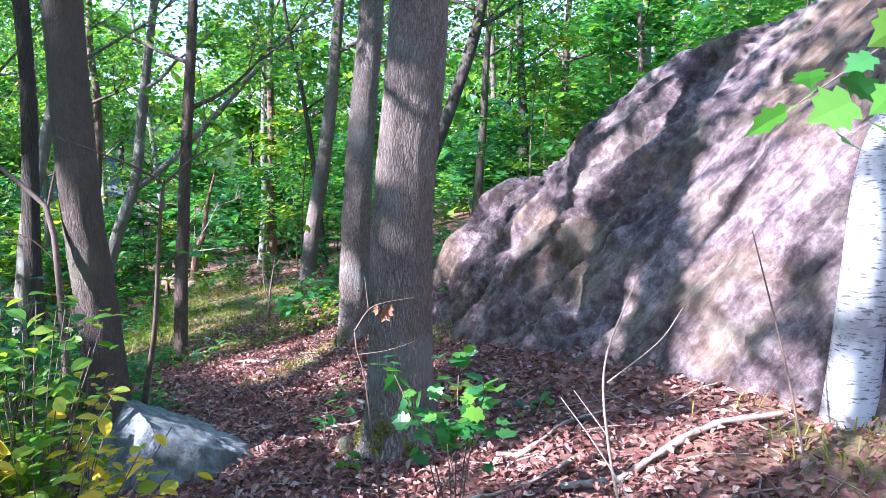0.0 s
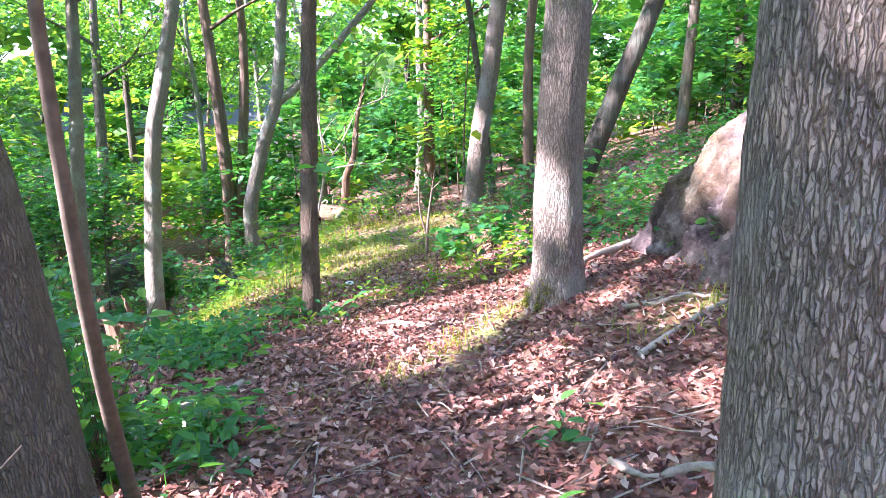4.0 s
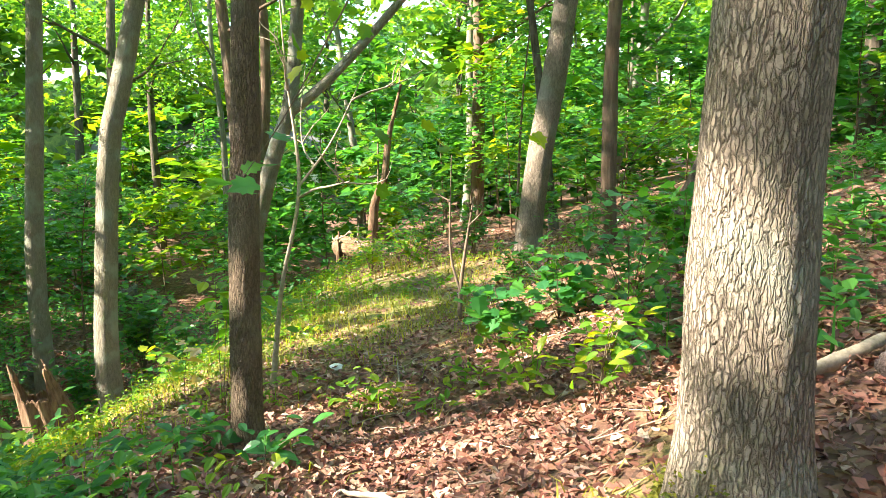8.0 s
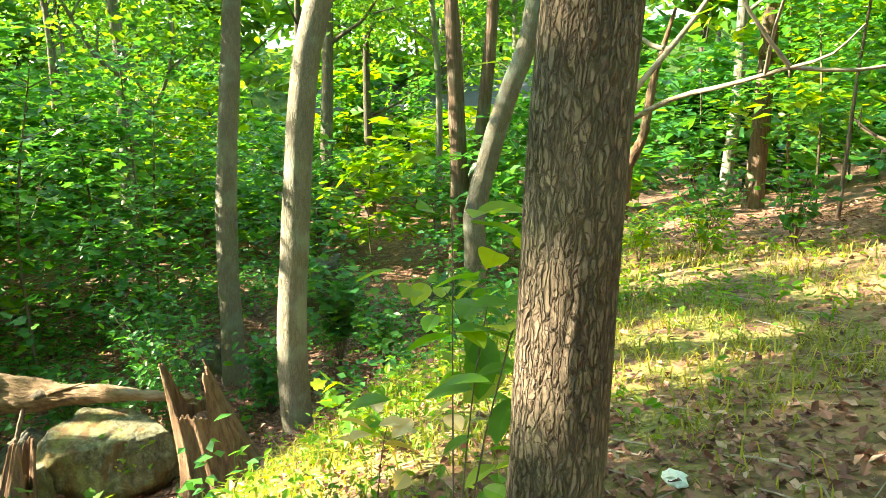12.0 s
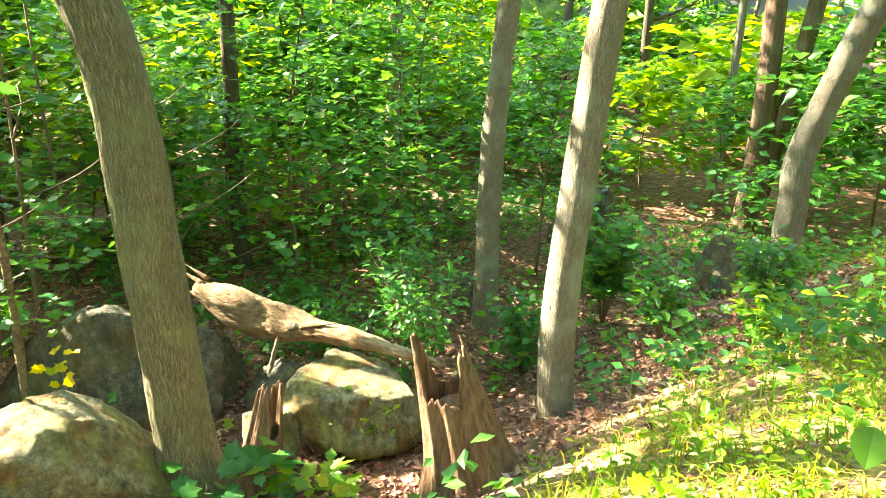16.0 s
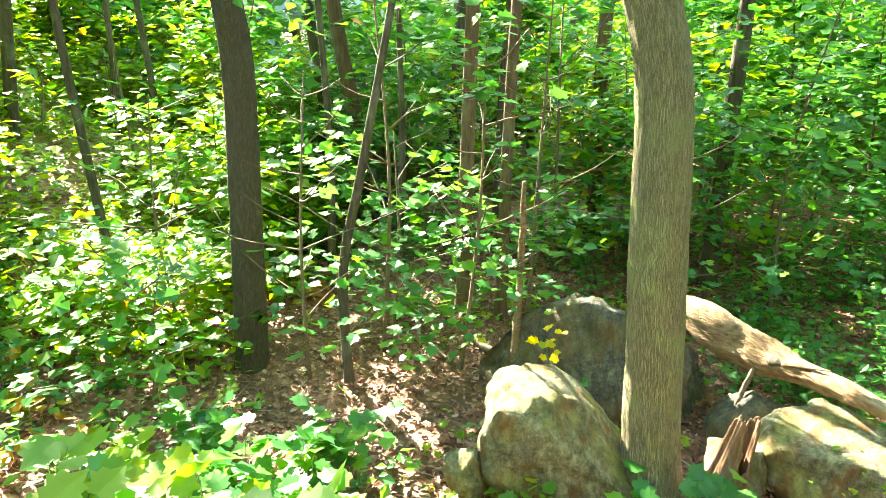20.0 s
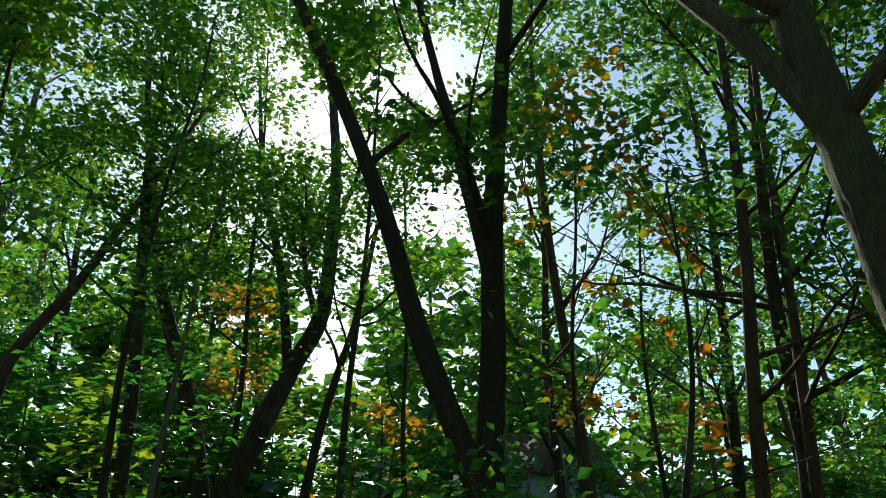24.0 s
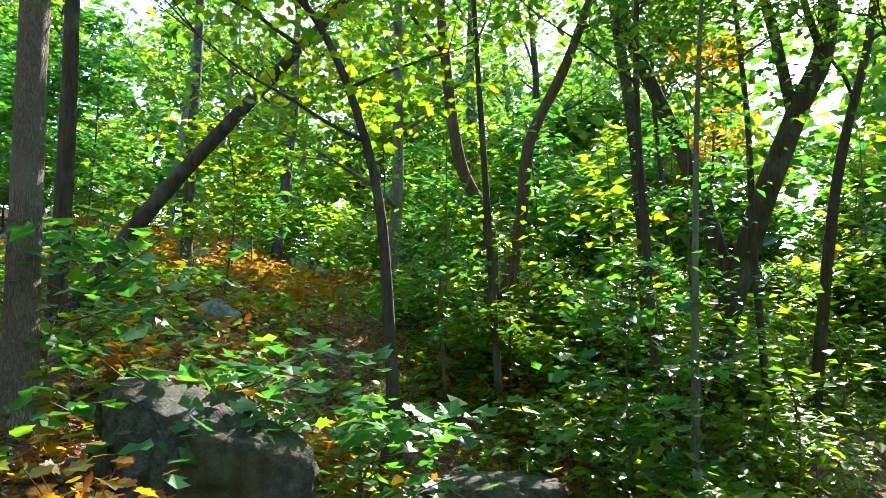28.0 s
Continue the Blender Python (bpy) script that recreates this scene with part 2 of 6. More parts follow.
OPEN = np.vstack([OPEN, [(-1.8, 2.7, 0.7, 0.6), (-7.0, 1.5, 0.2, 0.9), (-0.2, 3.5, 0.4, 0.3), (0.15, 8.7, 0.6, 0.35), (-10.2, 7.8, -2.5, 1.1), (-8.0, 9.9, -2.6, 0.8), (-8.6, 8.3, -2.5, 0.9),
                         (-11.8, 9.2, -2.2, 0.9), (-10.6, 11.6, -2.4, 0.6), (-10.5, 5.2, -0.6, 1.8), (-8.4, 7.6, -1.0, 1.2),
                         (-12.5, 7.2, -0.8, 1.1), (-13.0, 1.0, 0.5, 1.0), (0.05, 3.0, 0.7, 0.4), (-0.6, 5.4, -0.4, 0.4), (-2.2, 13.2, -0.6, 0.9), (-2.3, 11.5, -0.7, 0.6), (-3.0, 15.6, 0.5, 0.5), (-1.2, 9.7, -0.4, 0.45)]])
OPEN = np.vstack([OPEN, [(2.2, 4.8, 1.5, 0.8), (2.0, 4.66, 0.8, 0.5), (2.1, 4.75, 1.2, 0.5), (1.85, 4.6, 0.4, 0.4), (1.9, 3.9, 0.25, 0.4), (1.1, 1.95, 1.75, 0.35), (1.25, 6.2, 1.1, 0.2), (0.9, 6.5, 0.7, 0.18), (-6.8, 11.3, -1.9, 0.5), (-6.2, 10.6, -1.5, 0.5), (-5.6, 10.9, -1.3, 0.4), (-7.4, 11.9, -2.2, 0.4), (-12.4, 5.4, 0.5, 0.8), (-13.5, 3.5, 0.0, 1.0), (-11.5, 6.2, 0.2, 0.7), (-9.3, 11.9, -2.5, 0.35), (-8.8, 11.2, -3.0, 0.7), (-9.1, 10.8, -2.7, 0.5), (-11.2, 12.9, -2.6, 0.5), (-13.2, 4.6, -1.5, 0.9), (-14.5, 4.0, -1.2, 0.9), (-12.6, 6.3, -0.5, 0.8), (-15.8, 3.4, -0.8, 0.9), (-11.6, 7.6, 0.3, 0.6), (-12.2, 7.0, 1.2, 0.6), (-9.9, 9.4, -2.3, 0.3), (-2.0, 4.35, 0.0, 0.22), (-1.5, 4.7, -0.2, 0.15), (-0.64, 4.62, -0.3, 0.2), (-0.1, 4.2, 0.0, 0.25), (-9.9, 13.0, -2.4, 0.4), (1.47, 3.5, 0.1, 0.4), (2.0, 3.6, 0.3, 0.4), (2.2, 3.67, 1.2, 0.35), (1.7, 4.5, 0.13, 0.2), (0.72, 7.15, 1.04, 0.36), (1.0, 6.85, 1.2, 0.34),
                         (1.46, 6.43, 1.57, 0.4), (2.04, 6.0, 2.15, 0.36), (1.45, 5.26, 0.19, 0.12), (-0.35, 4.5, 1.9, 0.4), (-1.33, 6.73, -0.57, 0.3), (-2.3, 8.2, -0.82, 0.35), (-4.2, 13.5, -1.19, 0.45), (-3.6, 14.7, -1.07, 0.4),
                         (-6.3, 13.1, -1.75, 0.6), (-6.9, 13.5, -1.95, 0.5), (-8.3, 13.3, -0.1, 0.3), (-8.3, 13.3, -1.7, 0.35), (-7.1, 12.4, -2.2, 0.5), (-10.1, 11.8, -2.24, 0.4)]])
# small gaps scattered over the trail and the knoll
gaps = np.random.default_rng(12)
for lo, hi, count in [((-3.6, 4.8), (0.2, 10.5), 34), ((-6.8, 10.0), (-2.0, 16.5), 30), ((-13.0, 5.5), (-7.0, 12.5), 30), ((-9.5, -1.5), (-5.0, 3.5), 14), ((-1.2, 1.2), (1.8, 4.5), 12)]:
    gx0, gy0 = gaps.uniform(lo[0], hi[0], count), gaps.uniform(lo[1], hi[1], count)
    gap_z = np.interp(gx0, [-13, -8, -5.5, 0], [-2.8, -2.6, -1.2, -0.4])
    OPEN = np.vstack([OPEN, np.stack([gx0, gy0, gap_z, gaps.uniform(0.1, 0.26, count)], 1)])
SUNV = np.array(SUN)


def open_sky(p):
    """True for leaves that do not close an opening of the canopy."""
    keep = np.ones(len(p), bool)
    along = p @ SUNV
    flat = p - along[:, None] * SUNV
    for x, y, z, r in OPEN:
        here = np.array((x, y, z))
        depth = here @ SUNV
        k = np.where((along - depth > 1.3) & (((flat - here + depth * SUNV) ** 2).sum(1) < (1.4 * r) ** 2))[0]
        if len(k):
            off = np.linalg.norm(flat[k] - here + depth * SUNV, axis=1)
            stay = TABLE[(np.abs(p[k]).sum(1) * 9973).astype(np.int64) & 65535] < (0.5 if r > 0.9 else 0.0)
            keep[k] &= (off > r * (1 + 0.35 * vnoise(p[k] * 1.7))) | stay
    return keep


def leaf_mesh(geo, at, size, kind=RHOMB, tilt=0.5, up=(0, 0, 1), gen=None, thin=True, droop=0.0):
    """Leaves at the points, about flat, each turned and tilted at random."""
    gen = gen or rng
    at = np.asarray(at, float)
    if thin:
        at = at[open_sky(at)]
    n = len(at)
    if not n:
        return
    size = size * gen.uniform(0.6, 1.25, n)
    yaw = gen.uniform(0, 2 * math.pi, n)
    nrm = np.array(up) + tilt * gen.normal(0, 1, (n, 3))
    nrm /= np.linalg.norm(nrm, axis=1)[:, None]
    fwd = np.stack([np.cos(yaw), np.sin(yaw), np.full(n, -droop)], 1)
    fwd -= (fwd * nrm).sum(1)[:, None] * nrm
    fwd /= np.linalg.norm(fwd, axis=1)[:, None]
    side = np.cross(fwd, nrm)
    t, f = kind
    v = at[:, None] + size[:, None, None] * (t[None, :, :1] * side[:, None] + t[None, :, 1:2] * fwd[:, None] + t[None, :, 2:] * nrm[:, None])
    faces = (np.arange(n) * len(t))[:, None, None] + f[None]
    geo.add(v.reshape(-1, 3), faces.reshape(-1, 3))


# ---- materials ----
def nodes_of(name):
    m = bpy.data.materials.new(name)
    m.use_nodes = True
    nt = m.node_tree
    return m, nt, nt.nodes["Principled BSDF"]


def add(nt, kind, **values):
    n = nt.nodes.new(kind)
    for key, value in values.items():
        n.inputs[key.replace("_", " ")].default_value = value
    return n


def ramp(nt, stops, source):
    n = nt.nodes.new("ShaderNodeValToRGB")
    e = n.color_ramp.elements
    while len(e) < len(stops):
        e.new(0.5)
    for i, (at, c) in enumerate(stops):
        e[i].position, e[i].color = at, (*c, 1)
    nt.links.new(source, n.inputs[0])
    return n.outputs[0]


def blend(nt, f, a, b, mode="MIX"):
    n = nt.nodes.new("ShaderNodeMix")
    n.data_type, n.blend_type = "RGBA", mode
    for sock, value in ((n.inputs[0], f), (n.inputs[6], a), (n.inputs[7], b)):
        if hasattr(value, "links"):
            nt.links.new(value, sock)
        elif isinstance(value, tuple):
            sock.default_value = (*value, 1)
        else:
            sock.default_value = value
    return n.outputs[2]


def coords(nt, scale):
    tc = nt.nodes.new("ShaderNodeTexCoord")
    mp = nt.nodes.new("ShaderNodeMapping")
    mp.inputs["Scale"].default_value = scale
    nt.links.new(tc.outputs["Object"], mp.inputs[0])
    return mp.outputs[0]


def noise_of(nt, scale, detail=4, at=None, rough=0.6, stretch=(1, 1, 1)):
    n = add(nt, "ShaderNodeTexNoise", Scale=scale, Detail=detail, Roughness=rough)
    nt.links.new(at or coords(nt, stretch), n.inputs["Vector"])
    return n.outputs[0]


def bump(nt, bsdf, height, strength, distance=0.02):
    b = nt.nodes.new("ShaderNodeBump")
    b.inputs["Strength"].default_value, b.inputs["Distance"].default_value = strength, distance
    nt.links.new(height, b.inputs["Height"])
    nt.links.new(b.outputs[0], bsdf.inputs["Normal"])


def bark(name, light, dark, lichen=(0.30, 0.33, 0.26), amount=0.5, scale=1.0, strength=0.8, plates=None, grain=(1, 1, 0.14)):
    m, nt, bsdf = nodes_of(name)
    ridge = noise_of(nt, 22 * scale, 5, stretch=(1, 1, 0.35) if plates else grain)
    fine = noise_of(nt, 90, 3)
    big = noise_of(nt, 2.2, 3)
    c = ramp(nt, [(0.36, dark), (0.5, tuple(0.5 * (a + b) for a, b in zip(light, dark))), (0.64, light)], ridge)
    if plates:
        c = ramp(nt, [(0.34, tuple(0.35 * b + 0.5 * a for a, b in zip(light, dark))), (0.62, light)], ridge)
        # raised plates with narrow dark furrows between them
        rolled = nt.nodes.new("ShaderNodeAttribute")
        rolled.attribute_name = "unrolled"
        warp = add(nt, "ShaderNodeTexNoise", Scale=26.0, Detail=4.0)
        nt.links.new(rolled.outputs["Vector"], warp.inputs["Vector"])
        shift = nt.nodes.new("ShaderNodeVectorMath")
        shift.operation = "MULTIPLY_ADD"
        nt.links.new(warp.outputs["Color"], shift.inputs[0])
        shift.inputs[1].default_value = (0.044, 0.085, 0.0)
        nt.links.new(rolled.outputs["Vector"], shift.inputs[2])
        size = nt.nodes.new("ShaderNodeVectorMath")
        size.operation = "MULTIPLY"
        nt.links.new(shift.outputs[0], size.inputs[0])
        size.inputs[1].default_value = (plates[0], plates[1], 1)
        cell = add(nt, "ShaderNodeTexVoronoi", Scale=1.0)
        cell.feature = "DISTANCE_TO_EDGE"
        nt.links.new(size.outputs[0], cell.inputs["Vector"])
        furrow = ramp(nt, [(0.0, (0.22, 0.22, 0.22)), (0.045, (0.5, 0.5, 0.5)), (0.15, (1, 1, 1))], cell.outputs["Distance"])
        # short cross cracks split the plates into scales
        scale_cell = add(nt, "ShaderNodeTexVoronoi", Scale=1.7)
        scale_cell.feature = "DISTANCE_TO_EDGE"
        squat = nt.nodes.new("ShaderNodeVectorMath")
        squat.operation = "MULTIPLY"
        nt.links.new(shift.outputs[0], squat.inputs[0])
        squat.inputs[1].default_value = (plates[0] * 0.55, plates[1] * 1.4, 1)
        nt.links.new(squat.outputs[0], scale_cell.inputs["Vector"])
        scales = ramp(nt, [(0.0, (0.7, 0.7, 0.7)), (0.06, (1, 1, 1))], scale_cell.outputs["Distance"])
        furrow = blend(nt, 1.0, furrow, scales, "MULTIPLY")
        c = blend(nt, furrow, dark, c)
    c = blend(nt, 0.35, c, ramp(nt, [(0.3, tuple(0.6 * v for v in light)), (0.7, tuple(min(1, 1.25 * v) for v in light))], fine))
    patch = ramp(nt, [(0.52, (0, 0, 0)), (0.68, (amount, amount, amount))], big)
    c = blend(nt, patch, c, lichen)
    nt.links.new(c, bsdf.inputs["Base Color"])
    bsdf.inputs["Roughness"].default_value = 0.9
    bsdf.inputs["Specular IOR Level"].default_value = 0.2
    mixed = nt.nodes.new("ShaderNodeMath")
    mixed.operation = "MULTIPLY_ADD"
    nt.links.new(fine, mixed.inputs[0])
    mixed.inputs[1].default_value = 0.25
    nt.links.new(ridge, mixed.inputs[2])
    height = mixed.outputs[0]
    if plates:
        tall = nt.nodes.new("ShaderNodeMath")
        tall.operation = "MULTIPLY_ADD"
        nt.links.new(height, tall.inputs[0])
        tall.inputs[1].default_value = 0.5
        nt.links.new(furrow, tall.inputs[2])
        height = tall.outputs[0]
    bump(nt, bsdf, height, strength, 0.02 if plates else 0.03)
    return m


def leafy(name, stops, clear=0.5, gloss=0.35):
    """Leaf: reflects and lets light through, each leaf of its own shade."""
    m, nt, bsdf = nodes_of(name)
    geo = nt.nodes.new("ShaderNodeNewGeometry")
    spot = noise_of(nt, 0.55, 2)
    mixed = nt.nodes.new("ShaderNodeMath")
    mixed.operation = "MULTIPLY_ADD"
    nt.links.new(spot, mixed.inputs[0])
    mixed.inputs[1].default_value = 0.5
    shift = nt.nodes.new("ShaderNodeMath")
    shift.operation = "MULTIPLY_ADD"
    nt.links.new(geo.outputs["Random Per Island"], shift.inputs[0])
    shift.inputs[1].default_value, shift.inputs[2].default_value = 0.75, -0.12
    nt.links.new(shift.outputs[0], mixed.inputs[2])
    c = ramp(nt, stops, mixed.outputs[0])
    nt.links.new(c, bsdf.inputs["Base Color"])
    bsdf.inputs["Roughness"].default_value = gloss
    bsdf.inputs["Specular IOR Level"].default_value = 0.5
    tr = nt.nodes.new("ShaderNodeBsdfTranslucent")
    nt.links.new(blend(nt, 1.0, c, (2.1, 1.95, 0.7), "MULTIPLY"), tr.inputs[0])
    mix = nt.nodes.new("ShaderNodeMixShader")
    mix.inputs[0].default_value = clear
    nt.links.new(bsdf.outputs[0], mix.inputs[1])
    nt.links.new(tr.outputs[0], mix.inputs[2])
    nt.links.new(mix.outputs[0], nt.nodes["Material Output"].inputs[0])
    return m


def plain_leaf(name, stops):
    """Dead leaf: dry and dull, each of its own brown."""
    m, nt, bsdf = nodes_of(name)
    geo = nt.nodes.new("ShaderNodeNewGeometry")
    c = ramp(nt, stops, geo.outputs["Random Per Island"])
    c = blend(nt, 0.5, c, ramp(nt, [(0.3, (0.5, 0.5, 0.5)), (0.7, (1, 1, 1))], noise_of(nt, 45, 3)), "MULTIPLY")
    nt.links.new(c, bsdf.inputs["Base Color"])
    bsdf.inputs["Roughness"].default_value = 0.55
    return m


def stone(name, tones, lichen, amount, rust=(0.32, 0.2, 0.1), scale=1.0, strength=0.6, grime=0.4, dip=(1, 1, 1), rusty=0.75):
    m, nt, bsdf = nodes_of(name)
    big = noise_of(nt, 1.6 * scale, 5)
    mid = noise_of(nt, 7 * scale, 8, rough=0.76, stretch=dip)
    fine = noise_of(nt, 60, 4, rough=0.7)
    c = ramp(nt, [(0.36, tones[0]), (0.5, tones[1]), (0.64, tones[2])], mid)
    c = blend(nt, ramp(nt, [(0.47, (0, 0, 0)), (0.6, (amount, amount, amount))], big), c, lichen)
    c = blend(nt, ramp(nt, [(0.49, (0, 0, 0)), (0.61, (rusty, rusty, rusty))], noise_of(nt, 3.1 * scale, 5, stretch=(1, 1, 0.5))), c, rust)
    streak = noise_of(nt, 5 * scale, 5, rough=0.7, stretch=(1, 1, 0.3))
    c = blend(nt, grime, c, ramp(nt, [(0.38, (0.4, 0.36, 0.38)), (0.6, (1, 1, 1))], streak), "MULTIPLY")
    c = blend(nt, 0.25 + 0.5 * grime, c, ramp(nt, [(0.3, (0.45, 0.45, 0.45)), (0.7, (1, 1, 1))], fine), "MULTIPLY")
    nt.links.new(c, bsdf.inputs["Base Color"])
    bsdf.inputs["Roughness"].default_value = 0.85
    h = nt.nodes.new("ShaderNodeMath")
    h.operation = "MULTIPLY_ADD"
    nt.links.new(fine, h.inputs[0])
    h.inputs[1].default_value = 0.35
    nt.links.new(mid, h.inputs[2])
    bump(nt, bsdf, h.outputs[0], strength, 0.05)
    return m


def rock_face():
    """Smooth weathered gneiss: violet-grey, streaked down the dip, ochre and pale patches."""
    m, nt, bsdf = nodes_of("rock")
    tilt = nt.nodes.new("ShaderNodeMapping")
    tilt.vector_type = "TEXTURE"
    tilt.inputs["Rotation"].default_value = (0.42, 0, 0)
    tilt.inputs["Scale"].default_value = (0.6, 0.28, 1.9)
    nt.links.new(nt.nodes.new("ShaderNodeTexCoord").outputs["Object"], tilt.inputs[0])
    broad = noise_of(nt, 1.3, 5)
    grain = noise_of(nt, 9, 8, rough=0.72)
    fine = noise_of(nt, 70, 5, rough=0.7)
    streak = noise_of(nt, 1.6, 7, tilt.outputs[0], 0.68)
    thread = noise_of(nt, 6.0, 5, tilt.outputs[0], 0.6)
    c = ramp(nt, [(0.36, (0.13, 0.086, 0.088)), (0.5, (0.30, 0.22, 0.21)), (0.62, (0.56, 0.46, 0.43))], grain)
    c = blend(nt, ramp(nt, [(0.48, (0, 0, 0)), (0.62, (0.65, 0.65, 0.65))], broad), c, (0.31, 0.21, 0.095))
    c = blend(nt, ramp(nt, [(0.52, (0, 0, 0)), (0.64, (0.5, 0.5, 0.5))], noise_of(nt, 2.6, 5)), c, (0.34, 0.33, 0.26))
    c = blend(nt, 0.85, c, ramp(nt, [(0.38, (0.2, 0.17, 0.19)), (0.47, (0.6, 0.55, 0.56)), (0.58, (1, 1, 1))], streak), "MULTIPLY")
    c = blend(nt, 0.5, c, ramp(nt, [(0.36, (0.5, 0.46, 0.46)), (0.5, (1, 1, 1))], thread), "MULTIPLY")
    c = blend(nt, 0.5, c, ramp(nt, [(0.3, (0.5, 0.5, 0.5)), (0.62, (1, 1, 1))], fine), "MULTIPLY")
    nt.links.new(c, bsdf.inputs["Base Color"])
    bsdf.inputs["Roughness"].default_value = 0.8
    total = None
    for source, share in ((grain, 0.6), (fine, 0.22), (thread, 0.5), (streak, 0.6)):
        h = nt.nodes.new("ShaderNodeMath")
        h.operation = "MULTIPLY_ADD"
        nt.links.new(source, h.inputs[0])
        h.inputs[1].default_value = share
        if total is None:
            h.inputs[2].default_value = 0.0
        else:
            nt.links.new(total, h.inputs[2])
        total = h.outputs[0]
    bump(nt, bsdf, total, 1.0, 0.06)
    return m


def plain(name, color, rough=0.6, spread=0.25, scale=30):
    m, nt, bsdf = nodes_of(name)
    f = noise_of(nt, scale, 4)
    lo, hi = tuple(v * (1 - spread) for v in color), tuple(min(1, v * (1 + spread)) for v in color)
    nt.links.new(ramp(nt, [(0.35, lo), (0.65, hi)], f), bsdf.inputs["Base Color"])
    bsdf.inputs["Roughness"].default_value = rough
    bump(nt, bsdf, f, 0.3, 0.01)
    return m


def birch_bark():
    m, nt, bsdf = nodes_of("bark_birch")
    mark = noise_of(nt, 16, 3, stretch=(1, 1, 4.5))
    big = noise_of(nt, 5, 4)
    c = ramp(nt, [(0.35, (0.42, 0.37, 0.34)), (0.6, (0.72, 0.68, 0.64))], big)
    c = blend(nt, ramp(nt, [(0.56, (0, 0, 0)), (0.63, (0.85, 0.85, 0.85))], mark), c, (0.12, 0.09, 0.08))
    nt.links.new(c, bsdf.inputs["Base Color"])
    bsdf.inputs["Roughness"].default_value = 0.6
    bump(nt, bsdf, mark, 0.4, 0.01)
    return m


BARK_OAK = bark("bark_oak", (0.21, 0.165, 0.13), (0.055, 0.04, 0.032), amount=0.3)
BARK_GREY = bark("bark_grey", (0.28, 0.26, 0.22), (0.12, 0.10, 0.08), (0.26, 0.32, 0.25), 0.6, 1.3, 0.5)
BARK_MAPLE = bark("bark_maple", (0.25, 0.21, 0.15), (0.09, 0.07, 0.05), (0.22, 0.24, 0.12), 0.5, 1.1)
BARK_DARK = bark("bark_dark", (0.12, 0.095, 0.075), (0.035, 0.028, 0.024), amount=0.25)
BARK_RED = bark("bark_red", (0.2, 0.13, 0.095), (0.07, 0.045, 0.035), amount=0.2)
BARK_BIRCH = birch_bark()
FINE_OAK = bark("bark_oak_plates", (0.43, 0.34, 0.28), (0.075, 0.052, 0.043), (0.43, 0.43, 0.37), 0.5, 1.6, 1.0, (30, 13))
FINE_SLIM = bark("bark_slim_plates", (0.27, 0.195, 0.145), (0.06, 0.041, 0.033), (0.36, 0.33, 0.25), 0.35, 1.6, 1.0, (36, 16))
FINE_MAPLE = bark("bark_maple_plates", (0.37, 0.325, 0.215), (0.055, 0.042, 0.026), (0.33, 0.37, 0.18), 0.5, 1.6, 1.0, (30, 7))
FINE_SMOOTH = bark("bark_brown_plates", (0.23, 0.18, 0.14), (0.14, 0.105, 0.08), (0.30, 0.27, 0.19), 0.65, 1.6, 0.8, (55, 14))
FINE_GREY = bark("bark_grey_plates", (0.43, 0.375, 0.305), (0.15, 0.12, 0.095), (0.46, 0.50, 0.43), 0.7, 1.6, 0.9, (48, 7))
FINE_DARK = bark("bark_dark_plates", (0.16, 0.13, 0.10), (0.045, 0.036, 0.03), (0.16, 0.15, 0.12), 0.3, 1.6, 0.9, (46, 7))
TWIG = plain("twig", (0.16, 0.11, 0.08), 0.8)
DEAD = plain("dead_twig", (0.34, 0.27, 0.21), 0.85)
GREENS = [(0.0, (0.036, 0.115, 0.034)), (0.3, (0.055, 0.165, 0.035)), (0.6, (0.10, 0.235, 0.034)), (0.88, (0.19, 0.30, 0.03)), (1.0, (0.46, 0.34, 0.03))]
LEAF_CANOPY = leafy("leaf_canopy", GREENS, 0.5, 0.4)
LEAF_UNDER = leafy("leaf_understory", [(0.0, (0.03, 0.13, 0.05)), (0.4, (0.048, 0.185, 0.052)), (0.75, (0.085, 0.26, 0.044)), (0.93, (0.18, 0.33, 0.035)), (1.0, (0.46, 0.36, 0.03))], 0.45, 0.34)
LEAF_PALE = leafy("leaf_pale", [(0.0, (0.5, 0.36, 0.12)), (0.5, (0.62, 0.45, 0.25)), (1.0, (0.7, 0.56, 0.4))], 0.3, 0.5)
LEAF_LIME = leafy("leaf_lime", [(0.0, (0.065, 0.19, 0.02)), (0.5, (0.125, 0.26, 0.024)), (0.85, (0.27, 0.33, 0.026)), (1.0, (0.52, 0.40, 0.03))], 0.5, 0.45)
LEAF_GOLD = leafy("leaf_gold", [(0.0, (0.10, 0.17, 0.02)), (0.3, (0.26, 0.21, 0.022)), (0.6, (0.36, 0.18, 0.018)), (0.85, (0.32, 0.105, 0.018)), (1.0, (0.2, 0.07, 0.025))], 0.5, 0.5)
GRASS = leafy("grass", [(0.0, (0.08, 0.14, 0.02)), (0.5, (0.2, 0.22, 0.03)), (1.0, (0.42, 0.33, 0.07))], 0.35, 0.6)
LITTER = plain_leaf("litter", [(0.0, (0.10, 0.034, 0.027)), (0.35, (0.25, 0.09, 0.066)), (0.65, (0.37, 0.155, 0.11)), (0.9, (0.50, 0.27, 0.20)), (1.0, (0.62, 0.44, 0.35))])
ROCK = rock_face()
BOULDER = stone("boulder", [(0.13, 0.12, 0.075), (0.32, 0.30, 0.18), (0.52, 0.50, 0.36)], (0.40, 0.36, 0.11), 0.85, (0.28, 0.15, 0.055), 1.9, 1.0, 0.75, rusty=0.9)
